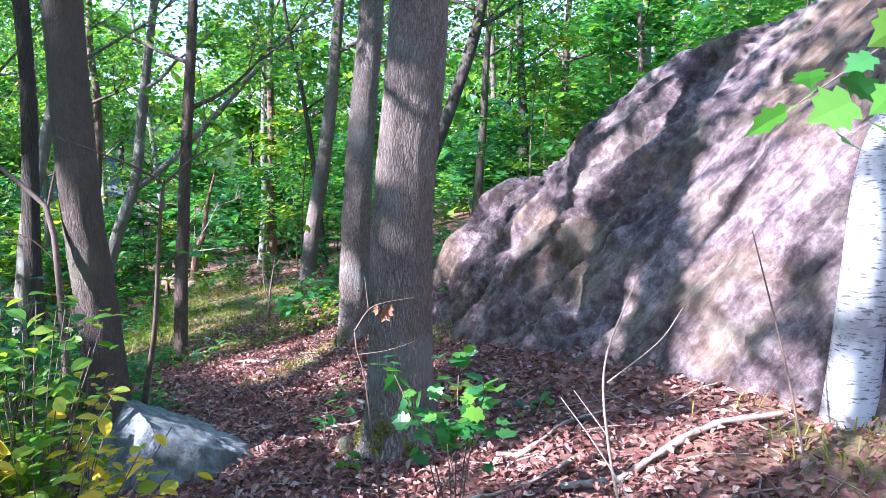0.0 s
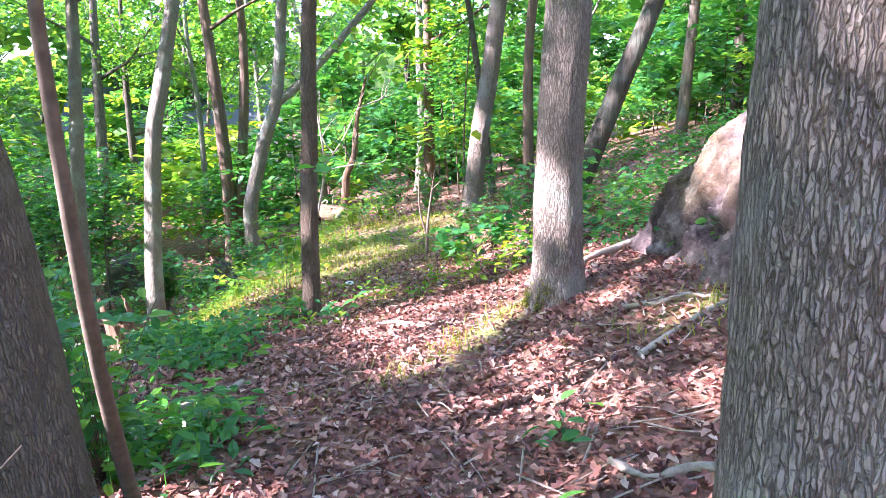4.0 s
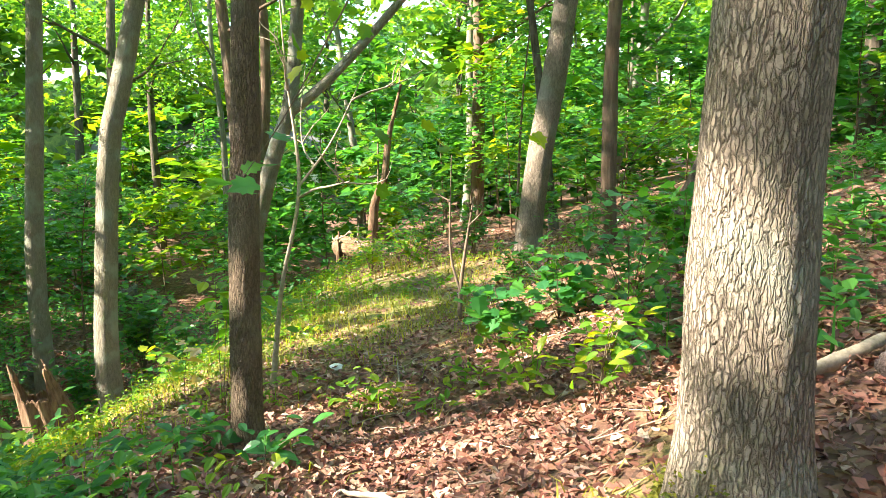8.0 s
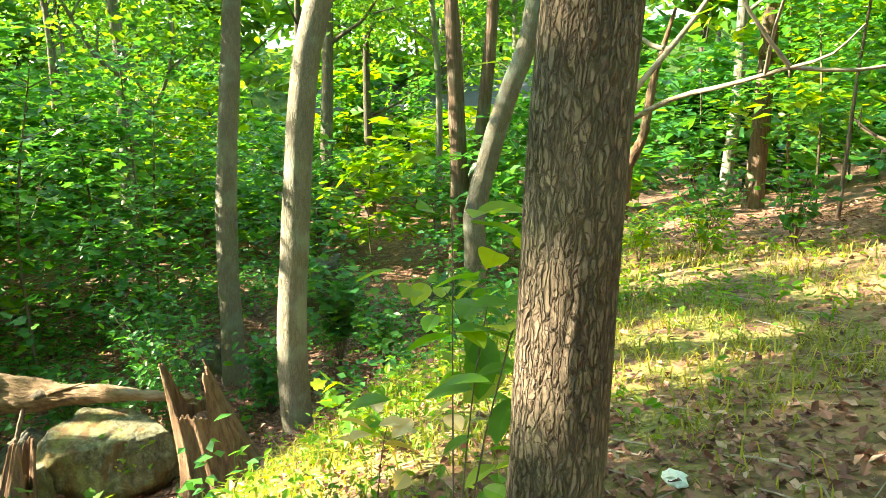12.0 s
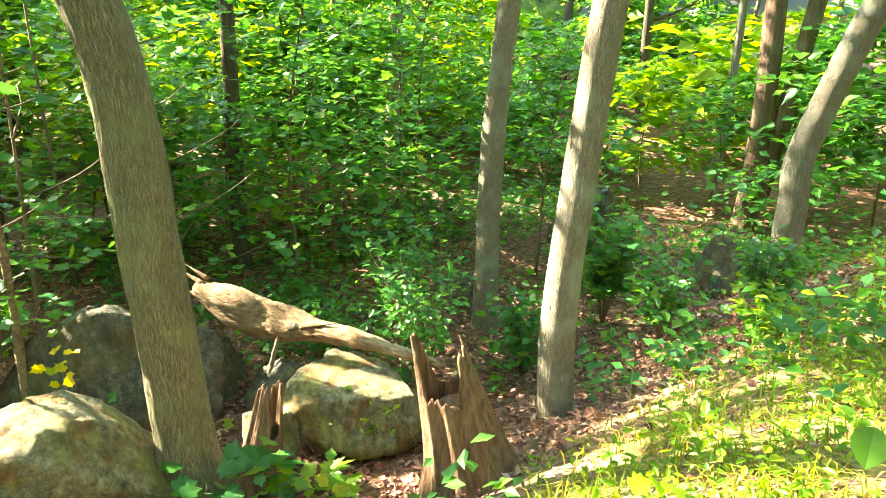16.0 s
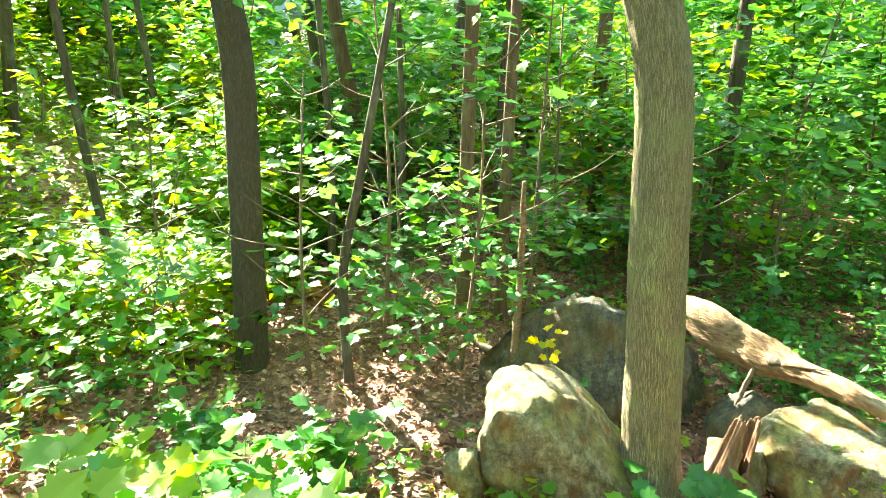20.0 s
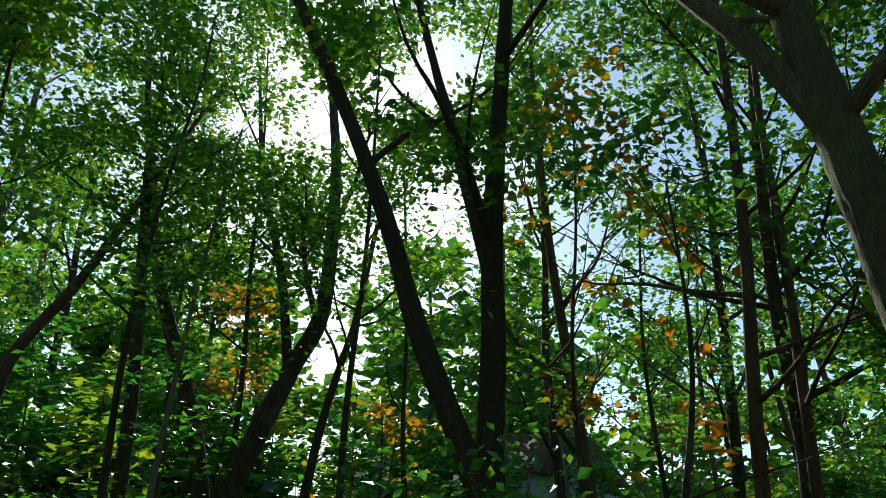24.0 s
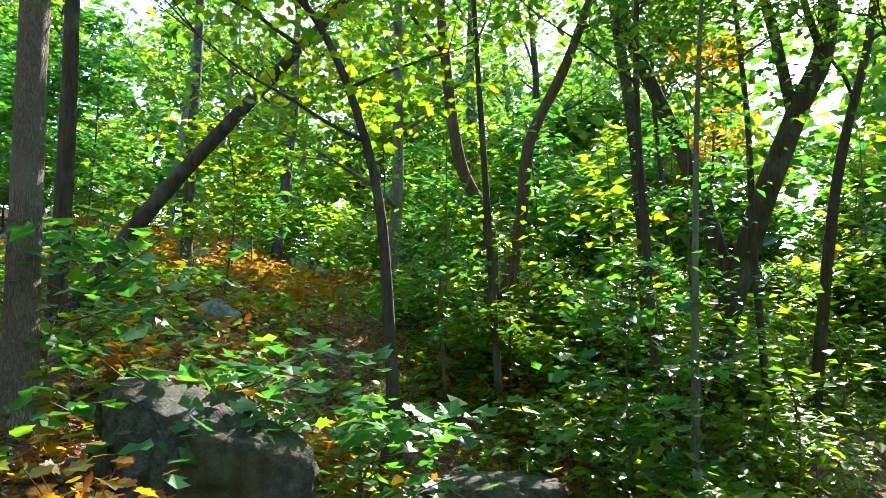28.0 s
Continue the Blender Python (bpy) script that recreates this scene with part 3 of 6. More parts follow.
BOULDER_BLUE = stone("boulder_blue", [(0.24, 0.265, 0.25), (0.45, 0.48, 0.45), (0.64, 0.66, 0.61)], (0.50, 0.53, 0.46), 0.7, (0.25, 0.26, 0.2), 2.2, 1.0)
BOULDER_DARK = stone("boulder_dark", [(0.06, 0.058, 0.05), (0.16, 0.155, 0.13), (0.31, 0.30, 0.24)], (0.22, 0.20, 0.09), 0.7, (0.22, 0.14, 0.06), 1.6, 1.0, 0.7)
ROTTEN = bark("rotten_wood", (0.26, 0.155, 0.10), (0.07, 0.034, 0.024), (0.34, 0.25, 0.17), 0.4, 1.2, 1.0)
PALE_WOOD = bark("pale_wood", (0.31, 0.2, 0.125), (0.06, 0.032, 0.02), (0.46, 0.36, 0.26), 0.45, 1.5, 1.0, grain=(0.2, 0.5, 1))
MOSS = leafy("moss", [(0.0, (0.10, 0.13, 0.02)), (0.6, (0.22, 0.22, 0.03)), (1.0, (0.35, 0.30, 0.06))], 0.2, 0.8)
LEAF_YELLOW = leafy("leaf_yellow", [(0.0, (0.10, 0.26, 0.015)), (0.35, (0.3, 0.36, 0.02)), (0.6, (0.62, 0.47, 0.02)), (1.0, (0.72, 0.5, 0.03))], 0.45, 0.45)


def ground_material():
    m, nt, bsdf = nodes_of("forest_floor")
    at = coords(nt, (1, 1, 1))
    warp = noise_of(nt, 9, 3, at)
    cell = add(nt, "ShaderNodeTexVoronoi", Scale=15.0)
    nt.links.new(blend(nt, 0.12, at, warp), cell.inputs["Vector"])
    c = ramp(nt, [(0.0, (0.07, 0.03, 0.022)), (0.4, (0.18, 0.08, 0.053)), (0.7, (0.28, 0.135, 0.088)), (1.0, (0.40, 0.22, 0.15))], cell.outputs["Color"])
    c = blend(nt, ramp(nt, [(0.4, (0, 0, 0)), (0.7, (0.6, 0.6, 0.6))], noise_of(nt, 1.3, 4, at)), c, (0.10, 0.06, 0.045))
    moss = nt.nodes.new("ShaderNodeAttribute")
    moss.attribute_name = "moss"
    mm = nt.nodes.new("ShaderNodeMath")
    mm.operation = "MULTIPLY"
    nt.links.new(moss.outputs["Fac"], mm.inputs[0])
    nt.links.new(ramp(nt, [(0.38, (0, 0, 0)), (0.55, (1, 1, 1))], noise_of(nt, 5, 5, at)), mm.inputs[1])
    c = blend(nt, mm.outputs[0], c, ramp(nt, [(0.35, (0.13, 0.15, 0.03)), (0.65, (0.32, 0.28, 0.07))], noise_of(nt, 40, 3, at)))
    nt.links.new(c, bsdf.inputs["Base Color"])
    bsdf.inputs["Roughness"].default_value = 0.85
    bump(nt, bsdf, cell.outputs["Distance"], 0.9, 0.03)
    return m


FLOOR = ground_material()

# ---- ground: one sheet to the horizon ----
def axis(lo, hi, step, far):
    core = np.arange(lo, hi + 1e-6, step)
    grow = step * 1.22 ** np.arange(1, 60)
    out = np.cumsum(grow)
    out = out[out < far]
    return np.concatenate([lo - out[::-1], core, hi + out])


gx, gy = axis(-15.5, 4.5, 0.125, 260), axis(-3.5, 20.5, 0.125, 260)
X, Y = np.meshgrid(gx, gy)
Z = ground(X, Y)
n_x, n_y = len(gx), len(gy)
i = (np.arange(n_y - 1)[:, None] * n_x + np.arange(n_x - 1)[None]).ravel()
me = mesh_of("ground", np.stack([X.ravel(), Y.ravel(), Z.ravel()], 1), [np.stack([i, i + 1, i + 1 + n_x, i + n_x], 1)])


def mossy(x, y):
    """How grassy and mossy the ground is: the knoll and the trail's east edge."""
    knoll = np.exp(-(((x + 4.9) / 1.9) ** 2 + ((y - 13.6) / 2.6) ** 2))
    rim = 0.8 * np.exp(-(((x + 6.2) / 1.2) ** 2 + ((y - 11.3) / 2.0) ** 2))
    strip = 1.1 * np.exp(-(((x + 1.68 - 0.33 * (y - 8.2)) / 0.28) ** 2 + ((y - 8.2) / 0.95) ** 2))
    lawn = 0.9 * smooth(-15, -19, x) * smooth(9, 5, y)
    birch = 0.6 * np.exp(-(((x - 2.3) / 0.6) ** 2 + ((y - 3.2) / 0.8) ** 2))
    rock = 0.6 * np.exp(-(((x + 0.1) / 0.5) ** 2 + ((y - 7.6) / 0.5) ** 2))
    return np.clip(knoll + rim + strip + birch + rock + lawn, 0, 1)


moss = me.attributes.new("moss", "FLOAT", "POINT")
moss.data.foreach_set("value", mossy(X.ravel(), Y.ravel()).astype(np.float32))
floor_ob = part("ground", me, FLOOR)
tagged(floor_ob, "forest floor of brown fallen leaves with mossy patches", "ground", kind="structure")


# ---- rock outcrop ----
def outcrop():
    ys = np.concatenate([np.linspace(-2.5, 2.2, 40), np.linspace(2.22, 10.6, 320)])
    vs = np.linspace(-0.12, 1.35, 165)
    S, V = np.meshgrid(ys, vs)
    fx = foot_x(S) + 0.12
    lift = knots(S, [-3, 2, 4, 5, 6, 7, 8, 9, 9.8, 10.6], [3.6, 3.7, 3.5, 3.1, 2.6, 2.2, 1.8, 1.35, 0.7, 0.1])
    run = knots(S, [-3, 3, 5, 6.5, 8, 9.5, 10.6], [2.3, 2.2, 2.0, 1.7, 1.35, 1.0, 0.6])
    z0 = ground(fx - 0.1, S, False)
    vv = np.clip(V, -0.2, 1)
    rise = 1 - (1 - np.clip(vv, 0, 1)) ** 1.25
    x = fx + run * (0.85 * vv + 0.15 * vv ** 3) + np.clip(V - 1, 0, 1) * 3.0
    z = z0 + lift * np.where(vv < 0, vv * 1.6, rise) + np.clip(V - 1, 0, 1) * 0.3
    y = S + 0.25 * vv
    p = np.stack([x.ravel(), y.ravel(), z.ravel()], 1)
    # diagonal ribs that run up the face, blocks and fine grain
    rib = p @ np.array([0.1, 1.0, 0.45])
    up = 0.8 * p[:, 2] + 0.6 * p[:, 0]
    big = fbm(np.stack([rib * 1.3, up * 0.3, p[:, 0] * 0.1], 1) + 3, 2)
    ribs = np.abs(fbm(np.stack([rib * 2.4, up * 0.35, p[:, 0] * 0.1], 1) + 11, 3))
    fine = np.abs(fbm(np.stack([rib * 7.0, up * 1.3, p[:, 0] * 0.5], 1) + 19, 3))
    crack = np.abs(fbm(np.stack([rib * 1.0, up * 0.25, p[:, 0] * 0.1], 1) + 23, 4))
    ledge = np.abs(fbm(np.stack([rib * 0.5, up * 1.9 + rib * 0.5, p[:, 0] * 0.3], 1) + 31, 3))
    # slanting ledges: each rises slowly and breaks off sharply
    phase = rib * 1.25 + 0.55 * fbm(np.stack([rib * 0.7, up * 0.5, p[:, 0] * 0.2], 1) + 41, 3)
    saw = phase - np.floor(phase)
    step = saw * smooth(1.0, 0.86, saw)
    phase = rib * 3.3 + 0.7 * fbm(np.stack([rib * 1.5, up * 0.8, p[:, 0] * 0.2], 1) + 47, 3)
    saw = phase - np.floor(phase)
    small_step = saw * smooth(1.0, 0.8, saw)
    rugged = smooth(4.9, 6.0, p[:, 1] - 0.2 * p[:, 2])
    d = (0.12 + 0.14 * rugged) * big + (0.03 + 0.27 * rugged) * (step - 0.45) + (0.01 + 0.07 * rugged) * small_step + (0.02 + 0.1 * rugged) * (smooth(0, 0.5, ribs) - 0.65) + (0.025 + 0.06 * rugged) * (smooth(0, 0.5, fine) - 0.5)
    d -= (0.05 + 0.1 * rugged) * (1 - smooth(0.0, 0.05, crack)) + 0.03 * (1 - smooth(0.0, 0.05, ledge))
    d += 0.03 * fbm(p * 3.1, 4) + 0.006 * fbm(p * 24, 2)
    out = np.array([-0.78, -0.22, 0.58])
    p = p + d[:, None] * out
    n, m = S.shape
    root = thing("rock_outcrop", (1.5, 5.0, 0.0), "large grey sloping bedrock face with cracks and lichen", "rock outcrop")
    p = p.reshape(n, m, 3)
    cuts = [0, int(m * 0.4), int(m * 0.6), int(m * 0.78), m - 1]
    for lo, hi in zip(cuts, cuts[1:]):
        v = p[:, lo:hi + 1].reshape(-1, 3)
        w = hi - lo + 1
        i = (np.arange(n - 1)[:, None] * w + np.arange(w - 1)[None]).ravel()
        part("slab", mesh_of("slab", v, [np.stack([i, i + w, i + w + 1, i + 1], 1)]), ROCK, root)


outcrop()


def boulder(label, at, size, material, seed, turn=0.0, cuts=7, lumps=0.12, wedge=0.0, detail=5, sink=0.12, profile=(), box=2.0, planes=()):
    """A weathered block: a sphere cut by planes, then worn."""
    bm = bmesh.new()
    bmesh.ops.create_icosphere(bm, subdivisions=detail, radius=1.0)
    v = np.array([w.co[:] for w in bm.verts])
    f = np.array([[w.index for w in g.verts] for g in bm.faces])
    bm.free()
    v = v / (np.abs(v) ** box).sum(1)[:, None] ** (1 / box)
    gen = np.random.default_rng(seed)
    for k in range(cuts):
        nrm = gen.normal(0, 1, 3)
        nrm[2] = abs(nrm[2]) * 0.8
        nrm /= np.linalg.norm(nrm)
        off = gen.uniform(0.42, 0.74) * (1 + 0.09 * (box - 2))
        over = v @ nrm - off
        v = v - np.where(over > 0, over * 0.93, 0)[:, None] * nrm
    for *nrm, off in planes:
        nrm = np.array(nrm) / np.linalg.norm(nrm)
        over = v @ nrm - off
        v = v - np.where(over > 0, over * 0.97, 0)[:, None] * nrm
    v *= 1 + (lumps * fbm(v * 1.6 + seed, 3) + 0.05 * fbm(v * 5 + seed, 4) + 0.014 * fbm(v * 22, 2))[:, None]
    crease = np.abs(fbm(v * 1.7 + 3.1 * seed, 3))
    v *= 1 - 0.07 * (1 - smooth(0.0, 0.07, crease))[:, None]
    lo, hi = v.min(0), v.max(0)
    v = (v - (lo + hi) / 2) / (hi - lo) * np.array(size)
    v[:, 2] += size[2] * (0.5 - sink)
    v[:, 2] *= 1 - wedge * np.clip(v[:, 0] / size[0] + 0.25, 0, 1)
    if profile:
        v[:, 2] *= np.interp(v[:, 0] / size[0], [a for a, b in profile], [b for a, b in profile])
    c, s = math.cos(radians(turn)), math.sin(radians(turn))
    v = np.stack([c * v[:, 0] - s * v[:, 1], s * v[:, 0] + c * v[:, 1], v[:, 2]], 1)
    z = gz(at[0], at[1]) if len(at) < 3 else at[2]
    ob = part("boulder", mesh_of("boulder", v, [f]), material)
    ob.location = (at[0], at[1], z)
    return tagged(ob, label, "boulder")


boulder("pale blue-grey angular boulder beside the trail", (-1.83, 4.47, -0.58), (1.12, 0.68, 0.68), BOULDER_BLUE, 11, 30, 0, 0.06, box=5.0,
        planes=[(0.62, -0.1, 0.78, 0.3), (-0.8, -0.25, 0.5, 0.6), (0.05, -0.9, 0.42, 0.55), (0.6, -0.7, 0.25, 0.62), (-0.45, -0.75, 0.45, 0.66), (0.75, 0.1, 0.5, 0.7)])
boulder("large mossy olive boulder under the shrubs", (-2.75, 3.8, -0.5), (1.0, 1.1, 0.9), BOULDER, 12, 10)
boulder("small pale stone at the foot of the oak", (-0.64, 4.62, -0.4), (0.2, 0.16, 0.16), BOULDER, 13, 0, 6, 0.1, detail=4)
boulder("tan rounded boulder with rust stains beside the maple", (-9.6, 9.72, -3.12), (1.36, 0.95, 1.12), BOULDER, 14, 90, 1, 0.05, box=5.0, profile=[(-0.5, 0.85), (-0.35, 1.0), (-0.05, 1.0), (0.15, 0.82), (0.5, 0.2)])
boulder("small broken stone against the tan boulder", (-9.35, 8.95, -3.0), (0.35, 0.35, 0.45), BOULDER, 24, 5, 7, 0.1, detail=4)
boulder("dark grey cracked boulder behind the maple", (-11.2, 10.3, -3.3), (2.45, 1.5, 1.5), BOULDER_DARK, 15, 90, 9, 0.09, box=4.0, profile=[(-0.5, 0.45), (-0.3, 0.85), (-0.1, 1.0), (0.1, 0.92), (0.25, 0.8), (0.4, 0.72), (0.5, 0.5)])
boulder("broad mossy yellow boulder among the plants", (-9.35, 11.85, -3.15), (1.0, 1.35, 0.85), BOULDER, 16, -20, 6, 0.08)
boulder("small rounded mossy stone beside the broad boulder", (-9.45, 11.1, -3.1), (0.5, 0.5, 0.55), BOULDER, 17, 0, 5, 0.08, detail=4)
boulder("low flat grey stone slab among leaves", (-8.3, 9.25, gz(-8.3, 9.25) - 0.04), (0.45, 0.65, 0.2), BOULDER_DARK, 18, 80, 7, 0.08, detail=4)
boulder("flat stone sunk in fallen leaves", (-8.5, 11.2, gz(-8.5, 11.2) - 0.05), (0.45, 0.6, 0.12), BOULDER_DARK, 19, 20, 6, 0.08, detail=4)
boulder("olive boulder in the shade behind the fallen log", (-10.3, 11.6, -3.25), (0.9, 0.9, 0.7), BOULDER_DARK, 20, 0, 6)
boulder("grey boulder in the gully below the knoll", (-9.5, 17.9, -3.4), (1.2, 1.0, 1.2), BOULDER_DARK, 21, 30, 7)
boulder("brown boulder in the gully undergrowth", (-11.6, 14.6, -3.4), (0.9, 0.7, 0.7), BOULDER_DARK, 22, 30, 7)
boulder("large grey boulder in the gully undergrowth", (-12.6, 18.2, -3.4), (1.6, 1.3, 1.4), BOULDER_DARK, 27, 30, 7)
boulder("rough dark grey boulder on the hillside", (-5.75, 2.75, -0.6), (1.7, 1.1, 1.0), BOULDER_DARK, 23, -25, 5, 0.07, box=3.5, planes=[(-0.45, 0.3, 0.85, 0.5), (0.2, 0.9, 0.35, 0.6)])
boulder("reddish brown low rock in the undergrowth", (-8.9, 1.6, gz(-8.9, 1.6)), (1.9, 1.0, 0.75), BOULDER_DARK, 25, -35, 7, 0.1)
boulder("grey boulder in the fallen leaves of the hillside", (-7.2, -2.6, gz(-7.2, -2.6)), (0.8, 0.6, 0.5), BOULDER_BLUE, 26, -35, 7, 0.1, detail=4)


# ---- trees ----
def limb_paths(start, heading, length, gen, bend=0.35, count=5):
    """A wandering limb that turns up towards the light."""
    p, d, out = np.array(start, float), np.array(heading, float), []
    d /= np.linalg.norm(d)
    for k in range(count + 1):
        out.append(p.copy())
        d = d + gen.normal(0, bend * 0.4, 3) + (0, 0, 0.10)
        d /= np.linalg.norm(d)
        p = p + d * length / count
    return np.array(out)


def tree(name, label, points, diameter, material, height=13.0, crown_from=5.0, limbs=9, reach=3.0, leaves=4600, leaf_size=0.145, leaf_mat=None,
         kind=RHOMB, seed=0, seg=20, furrow=0.0, step=0.12, stems=(), flare=0.35, group="", burls=(), twiggy=True, spread=0.42, detail_to=4.2, scale=(24, 2.0)):
    """points: the trunk's line from its foot up as far as known; it is carried on to the height above the foot."""
    gen = np.random.default_rng(seed + 100)
    leaves = int(leaves * (1.2 if points[0][1] > 15 or (points[0][0] < -9.5 and points[0][1] < 8) else 0.9))
    pts = [np.array(p, float) for p in points]
    foot = pts[0]
    top = foot[2] + height
    if len(pts) == 1:
        pts.append(pts[0] + (gen.normal(0, 0.12), gen.normal(0, 0.12), 2.5))
    while pts[-1][2] < top - 0.5:
        d = pts[-1] - pts[-2]
        d = d / np.linalg.norm(d) * 0.9 + (0, 0, 0.3) + gen.normal(0, 0.06, 3)
        pts.append(pts[-1] + d / np.linalg.norm(d) * min(2.2, top - pts[-1][2] + 0.3))
    pts.insert(0, foot - (pts[1] - foot) / np.linalg.norm(pts[1] - foot) * 0.35)
    root = thing(name, foot, label, "tree", group)
    length = sum(np.linalg.norm(b - a) for a, b in zip(pts, pts[1:]))
    fine = np.arange(0, min(length, detail_to), step)
    where = np.concatenate([fine, np.linspace(fine[-1] + max(step, 0.25), length, max(8, int((length - fine[-1]) / max(step, 0.3))))]) if furrow else np.linspace(0, length, int(max(14, length / step)))
    path, f = spline(pts, where / length)
    h = path[:, 2] - foot[2]
    r = diameter / 2 * (1 - 0.75 * np.clip(h / height, 0, 1) ** 1.1) * (1 + flare * np.exp(-np.clip(h, -0.3, 9) / 0.22))
    geo = Geo()
    tube(geo, path, r, seg, 0.06, furrow, seed * 3.7, furrow_scale=scale)
    part("trunk", geo.mesh("trunk"), material, root)
    for bz, ang, size in burls:
        k = int(np.argmin(abs(path[:, 2] - bz)))
        side = np.array([math.cos(radians(ang)), math.sin(radians(ang)), 0])
        g = Geo()
        tube(g, [path[k] + side * r[k] * 0.3 - (0, 0, size), path[k] + side * r[k] * 0.85, path[k] + side * r[k] * 0.6 + (0, 0, size)], [size * 0.3, size, size * 0.3], 12, 0.25, 0, seed)
        part("burl", g.mesh("burl"), material, root)
    twigs = []
    paths = [(path, r)]
    for stem, dia in stems:
        sp = [np.array(p, float) for p in stem]
        while sp[-1][2] < top - 1.5:
            d = sp[-1] - sp[-2]
            d = d / np.linalg.norm(d) + (0, 0, 0.12) + gen.normal(0, 0.08, 3)
            sp.append(sp[-1] + d / np.linalg.norm(d) * 1.8)
        q, g = spline(sp, 40)
        rr = dia / 2 * (1 - 0.75 * g)
        geo = Geo()
        tube(geo, q, rr, 14, 0.07, furrow * 0.6, seed + 2.2)
        part("stem", geo.mesh("stem"), material, root)
        paths.append((q, rr))
    for k in range(limbs):
        path_k, r_k = paths[k % len(paths)]
        lo = foot[2] + crown_from
        ok = np.where(path_k[:, 2] > lo)[0]
        if not len(ok):
            continue
        j = ok[int((k + gen.random()) / limbs * (len(ok) - 1))]
        a = k * 2.4 + gen.uniform(-0.5, 0.5)
        rel = (path_k[j, 2] - lo) / max(0.5, top - lo)
        size = reach * (1.1 - 0.6 * rel) * gen.uniform(0.7, 1.2)
        lp = limb_paths(path_k[j], (math.cos(a), math.sin(a), 0.35 + 0.6 * rel), size, gen)
        q, g = spline(lp, 12)
        geo = Geo()
        tube(geo, q if twiggy else q[::3], max(0.012, r_k[j] * 0.5) * (1 - 0.85 * (g if twiggy else g[::3])), 5 if twiggy else 4)
        subs = [(q, 0.35)]
        for s in range(3 if twiggy else 0):
            w = int(gen.integers(4, 11))
            b = gen.uniform(0, 6.3)
            d = (q[w] - q[w - 1]) / np.linalg.norm(q[w] - q[w - 1]) + 0.9 * np.array([math.cos(b), math.sin(b), gen.uniform(-0.2, 0.5)])
            sq, sg = spline(limb_paths(q[w], d, size * gen.uniform(0.35, 0.6), gen, 0.5, 3), 7)
            tube(geo, sq, max(0.007, r_k[j] * 0.2) * (1 - 0.8 * sg), 4, cap=False)
            subs.append((sq, 0.15))
        part("limb", geo.mesh("limb"), material, root)
        for sq, start in subs:
            twigs.append(sq[int(len(sq) * start):])
    if leaves and twigs:
        at = np.concatenate(twigs)
        at = np.concatenate([at, path[-6:]])
        clumps = max(20, leaves // 42)
        cl = at[gen.integers(0, len(at), clumps)] + gen.normal(0, 0.25, (clumps, 3))
        pos = cl[gen.integers(0, len(cl), leaves)] + gen.normal(0, 1, (leaves, 3)) * (spread, spread, spread * 0.4)
        geo = Geo()
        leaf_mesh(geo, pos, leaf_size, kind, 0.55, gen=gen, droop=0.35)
        if geo.n:
            part("crown", geo.mesh("crown", False), leaf_mat or LEAF_CANOPY, root)
    return root


# trunks beside the trail
tree("oak_tree", "thick oak trunk with furrowed brown bark beside the trail", [(-0.3, 4.66, -0.24), (-0.3, 4.66, 0.6), (-0.27, 4.66, 1.4), (-0.16, 4.68, 2.7)], 0.44, FINE_OAK,
     15, 5.5, 9, 3.4, 4940, seed=1, seg=120, furrow=0.009, step=0.03, flare=0.36)
tree("oak_tree", "tall oak trunk with pale ridged bark beside the trail", [(-1.13, 8.6, -0.5), (-1.12, 8.6, 0.5), (-1.05, 8.6, 1.7)], 0.38, FINE_OAK,
     15, 5.5, 9, 3.4, 4940, seed=2, seg=100, furrow=0.007, step=0.035, flare=0.25)
tree("maple_tree", "leaning smooth brown trunk behind the blue-grey boulder", [(-2.27, 4.6, -0.58), (-2.33, 4.55, 0.6), (-2.37, 4.47, 1.4), (-2.41, 4.45, 2.7)], 0.28, FINE_SMOOTH,
     13, 5.0, 8, 3.0, 4180, seed=3, seg=90, furrow=0.006, step=0.035, flare=0.25)
tree("oak_tree", "slender straight dark oak trunk at the trail edge", [(-3.85, 9.8, -1.15), (-3.8, 9.84, 0.25), (-3.76, 9.86, 0.8), (-3.72, 9.88, 1.6)], 0.19, FINE_SLIM,
     12, 3.6, 8, 2.6, 3420, seed=4, seg=80, furrow=0.003, step=0.03, flare=0.3, scale=(40, 2.5))
tree("oak_tree", "leaning oak trunk on the far side of the knoll", [(-3.19, 15.67, -1.1), (-3.01, 15.68, 0.35), (-2.72, 15.7, 2.0)], 0.36, FINE_OAK,
     14, 5, 8, 3.0, 4180, seed=5, seg=48, furrow=0.01, step=0.05, flare=0.4)
tree("grey_tree", "pale grey lichen-spotted trunk in the gully", [(-8.42, 13.38, -3.35), (-8.45, 13.36, -2.1), (-8.38, 13.43, -0.8), (-8.25, 13.55, 0.8), (-8.1, 13.7, 1.6)], 0.33, FINE_GREY,
     15, 6.5, 8, 3.0, 3800, seed=6, seg=60, furrow=0.004, step=0.04, flare=0.3)
tree("grey_tree", "pale leaning forked trunk beyond the knoll", [(-8.66, 17.25, -3.45), (-8.62, 17.28, -1.7), (-8.6, 17.29, -0.9), (-8.2, 17.49, 0.6), (-7.98, 17.59, 1.22), (-7.88, 17.7, 1.9)], 0.36, FINE_GREY,
     14, 7, 8, 3.0, 3800, seed=7, seg=40, furrow=0.004, step=0.06, stems=[([(-7.95, 17.6, 1.3), (-7.3, 17.96, 1.9), (-6.2, 18.6, 3.2)], 0.2)])
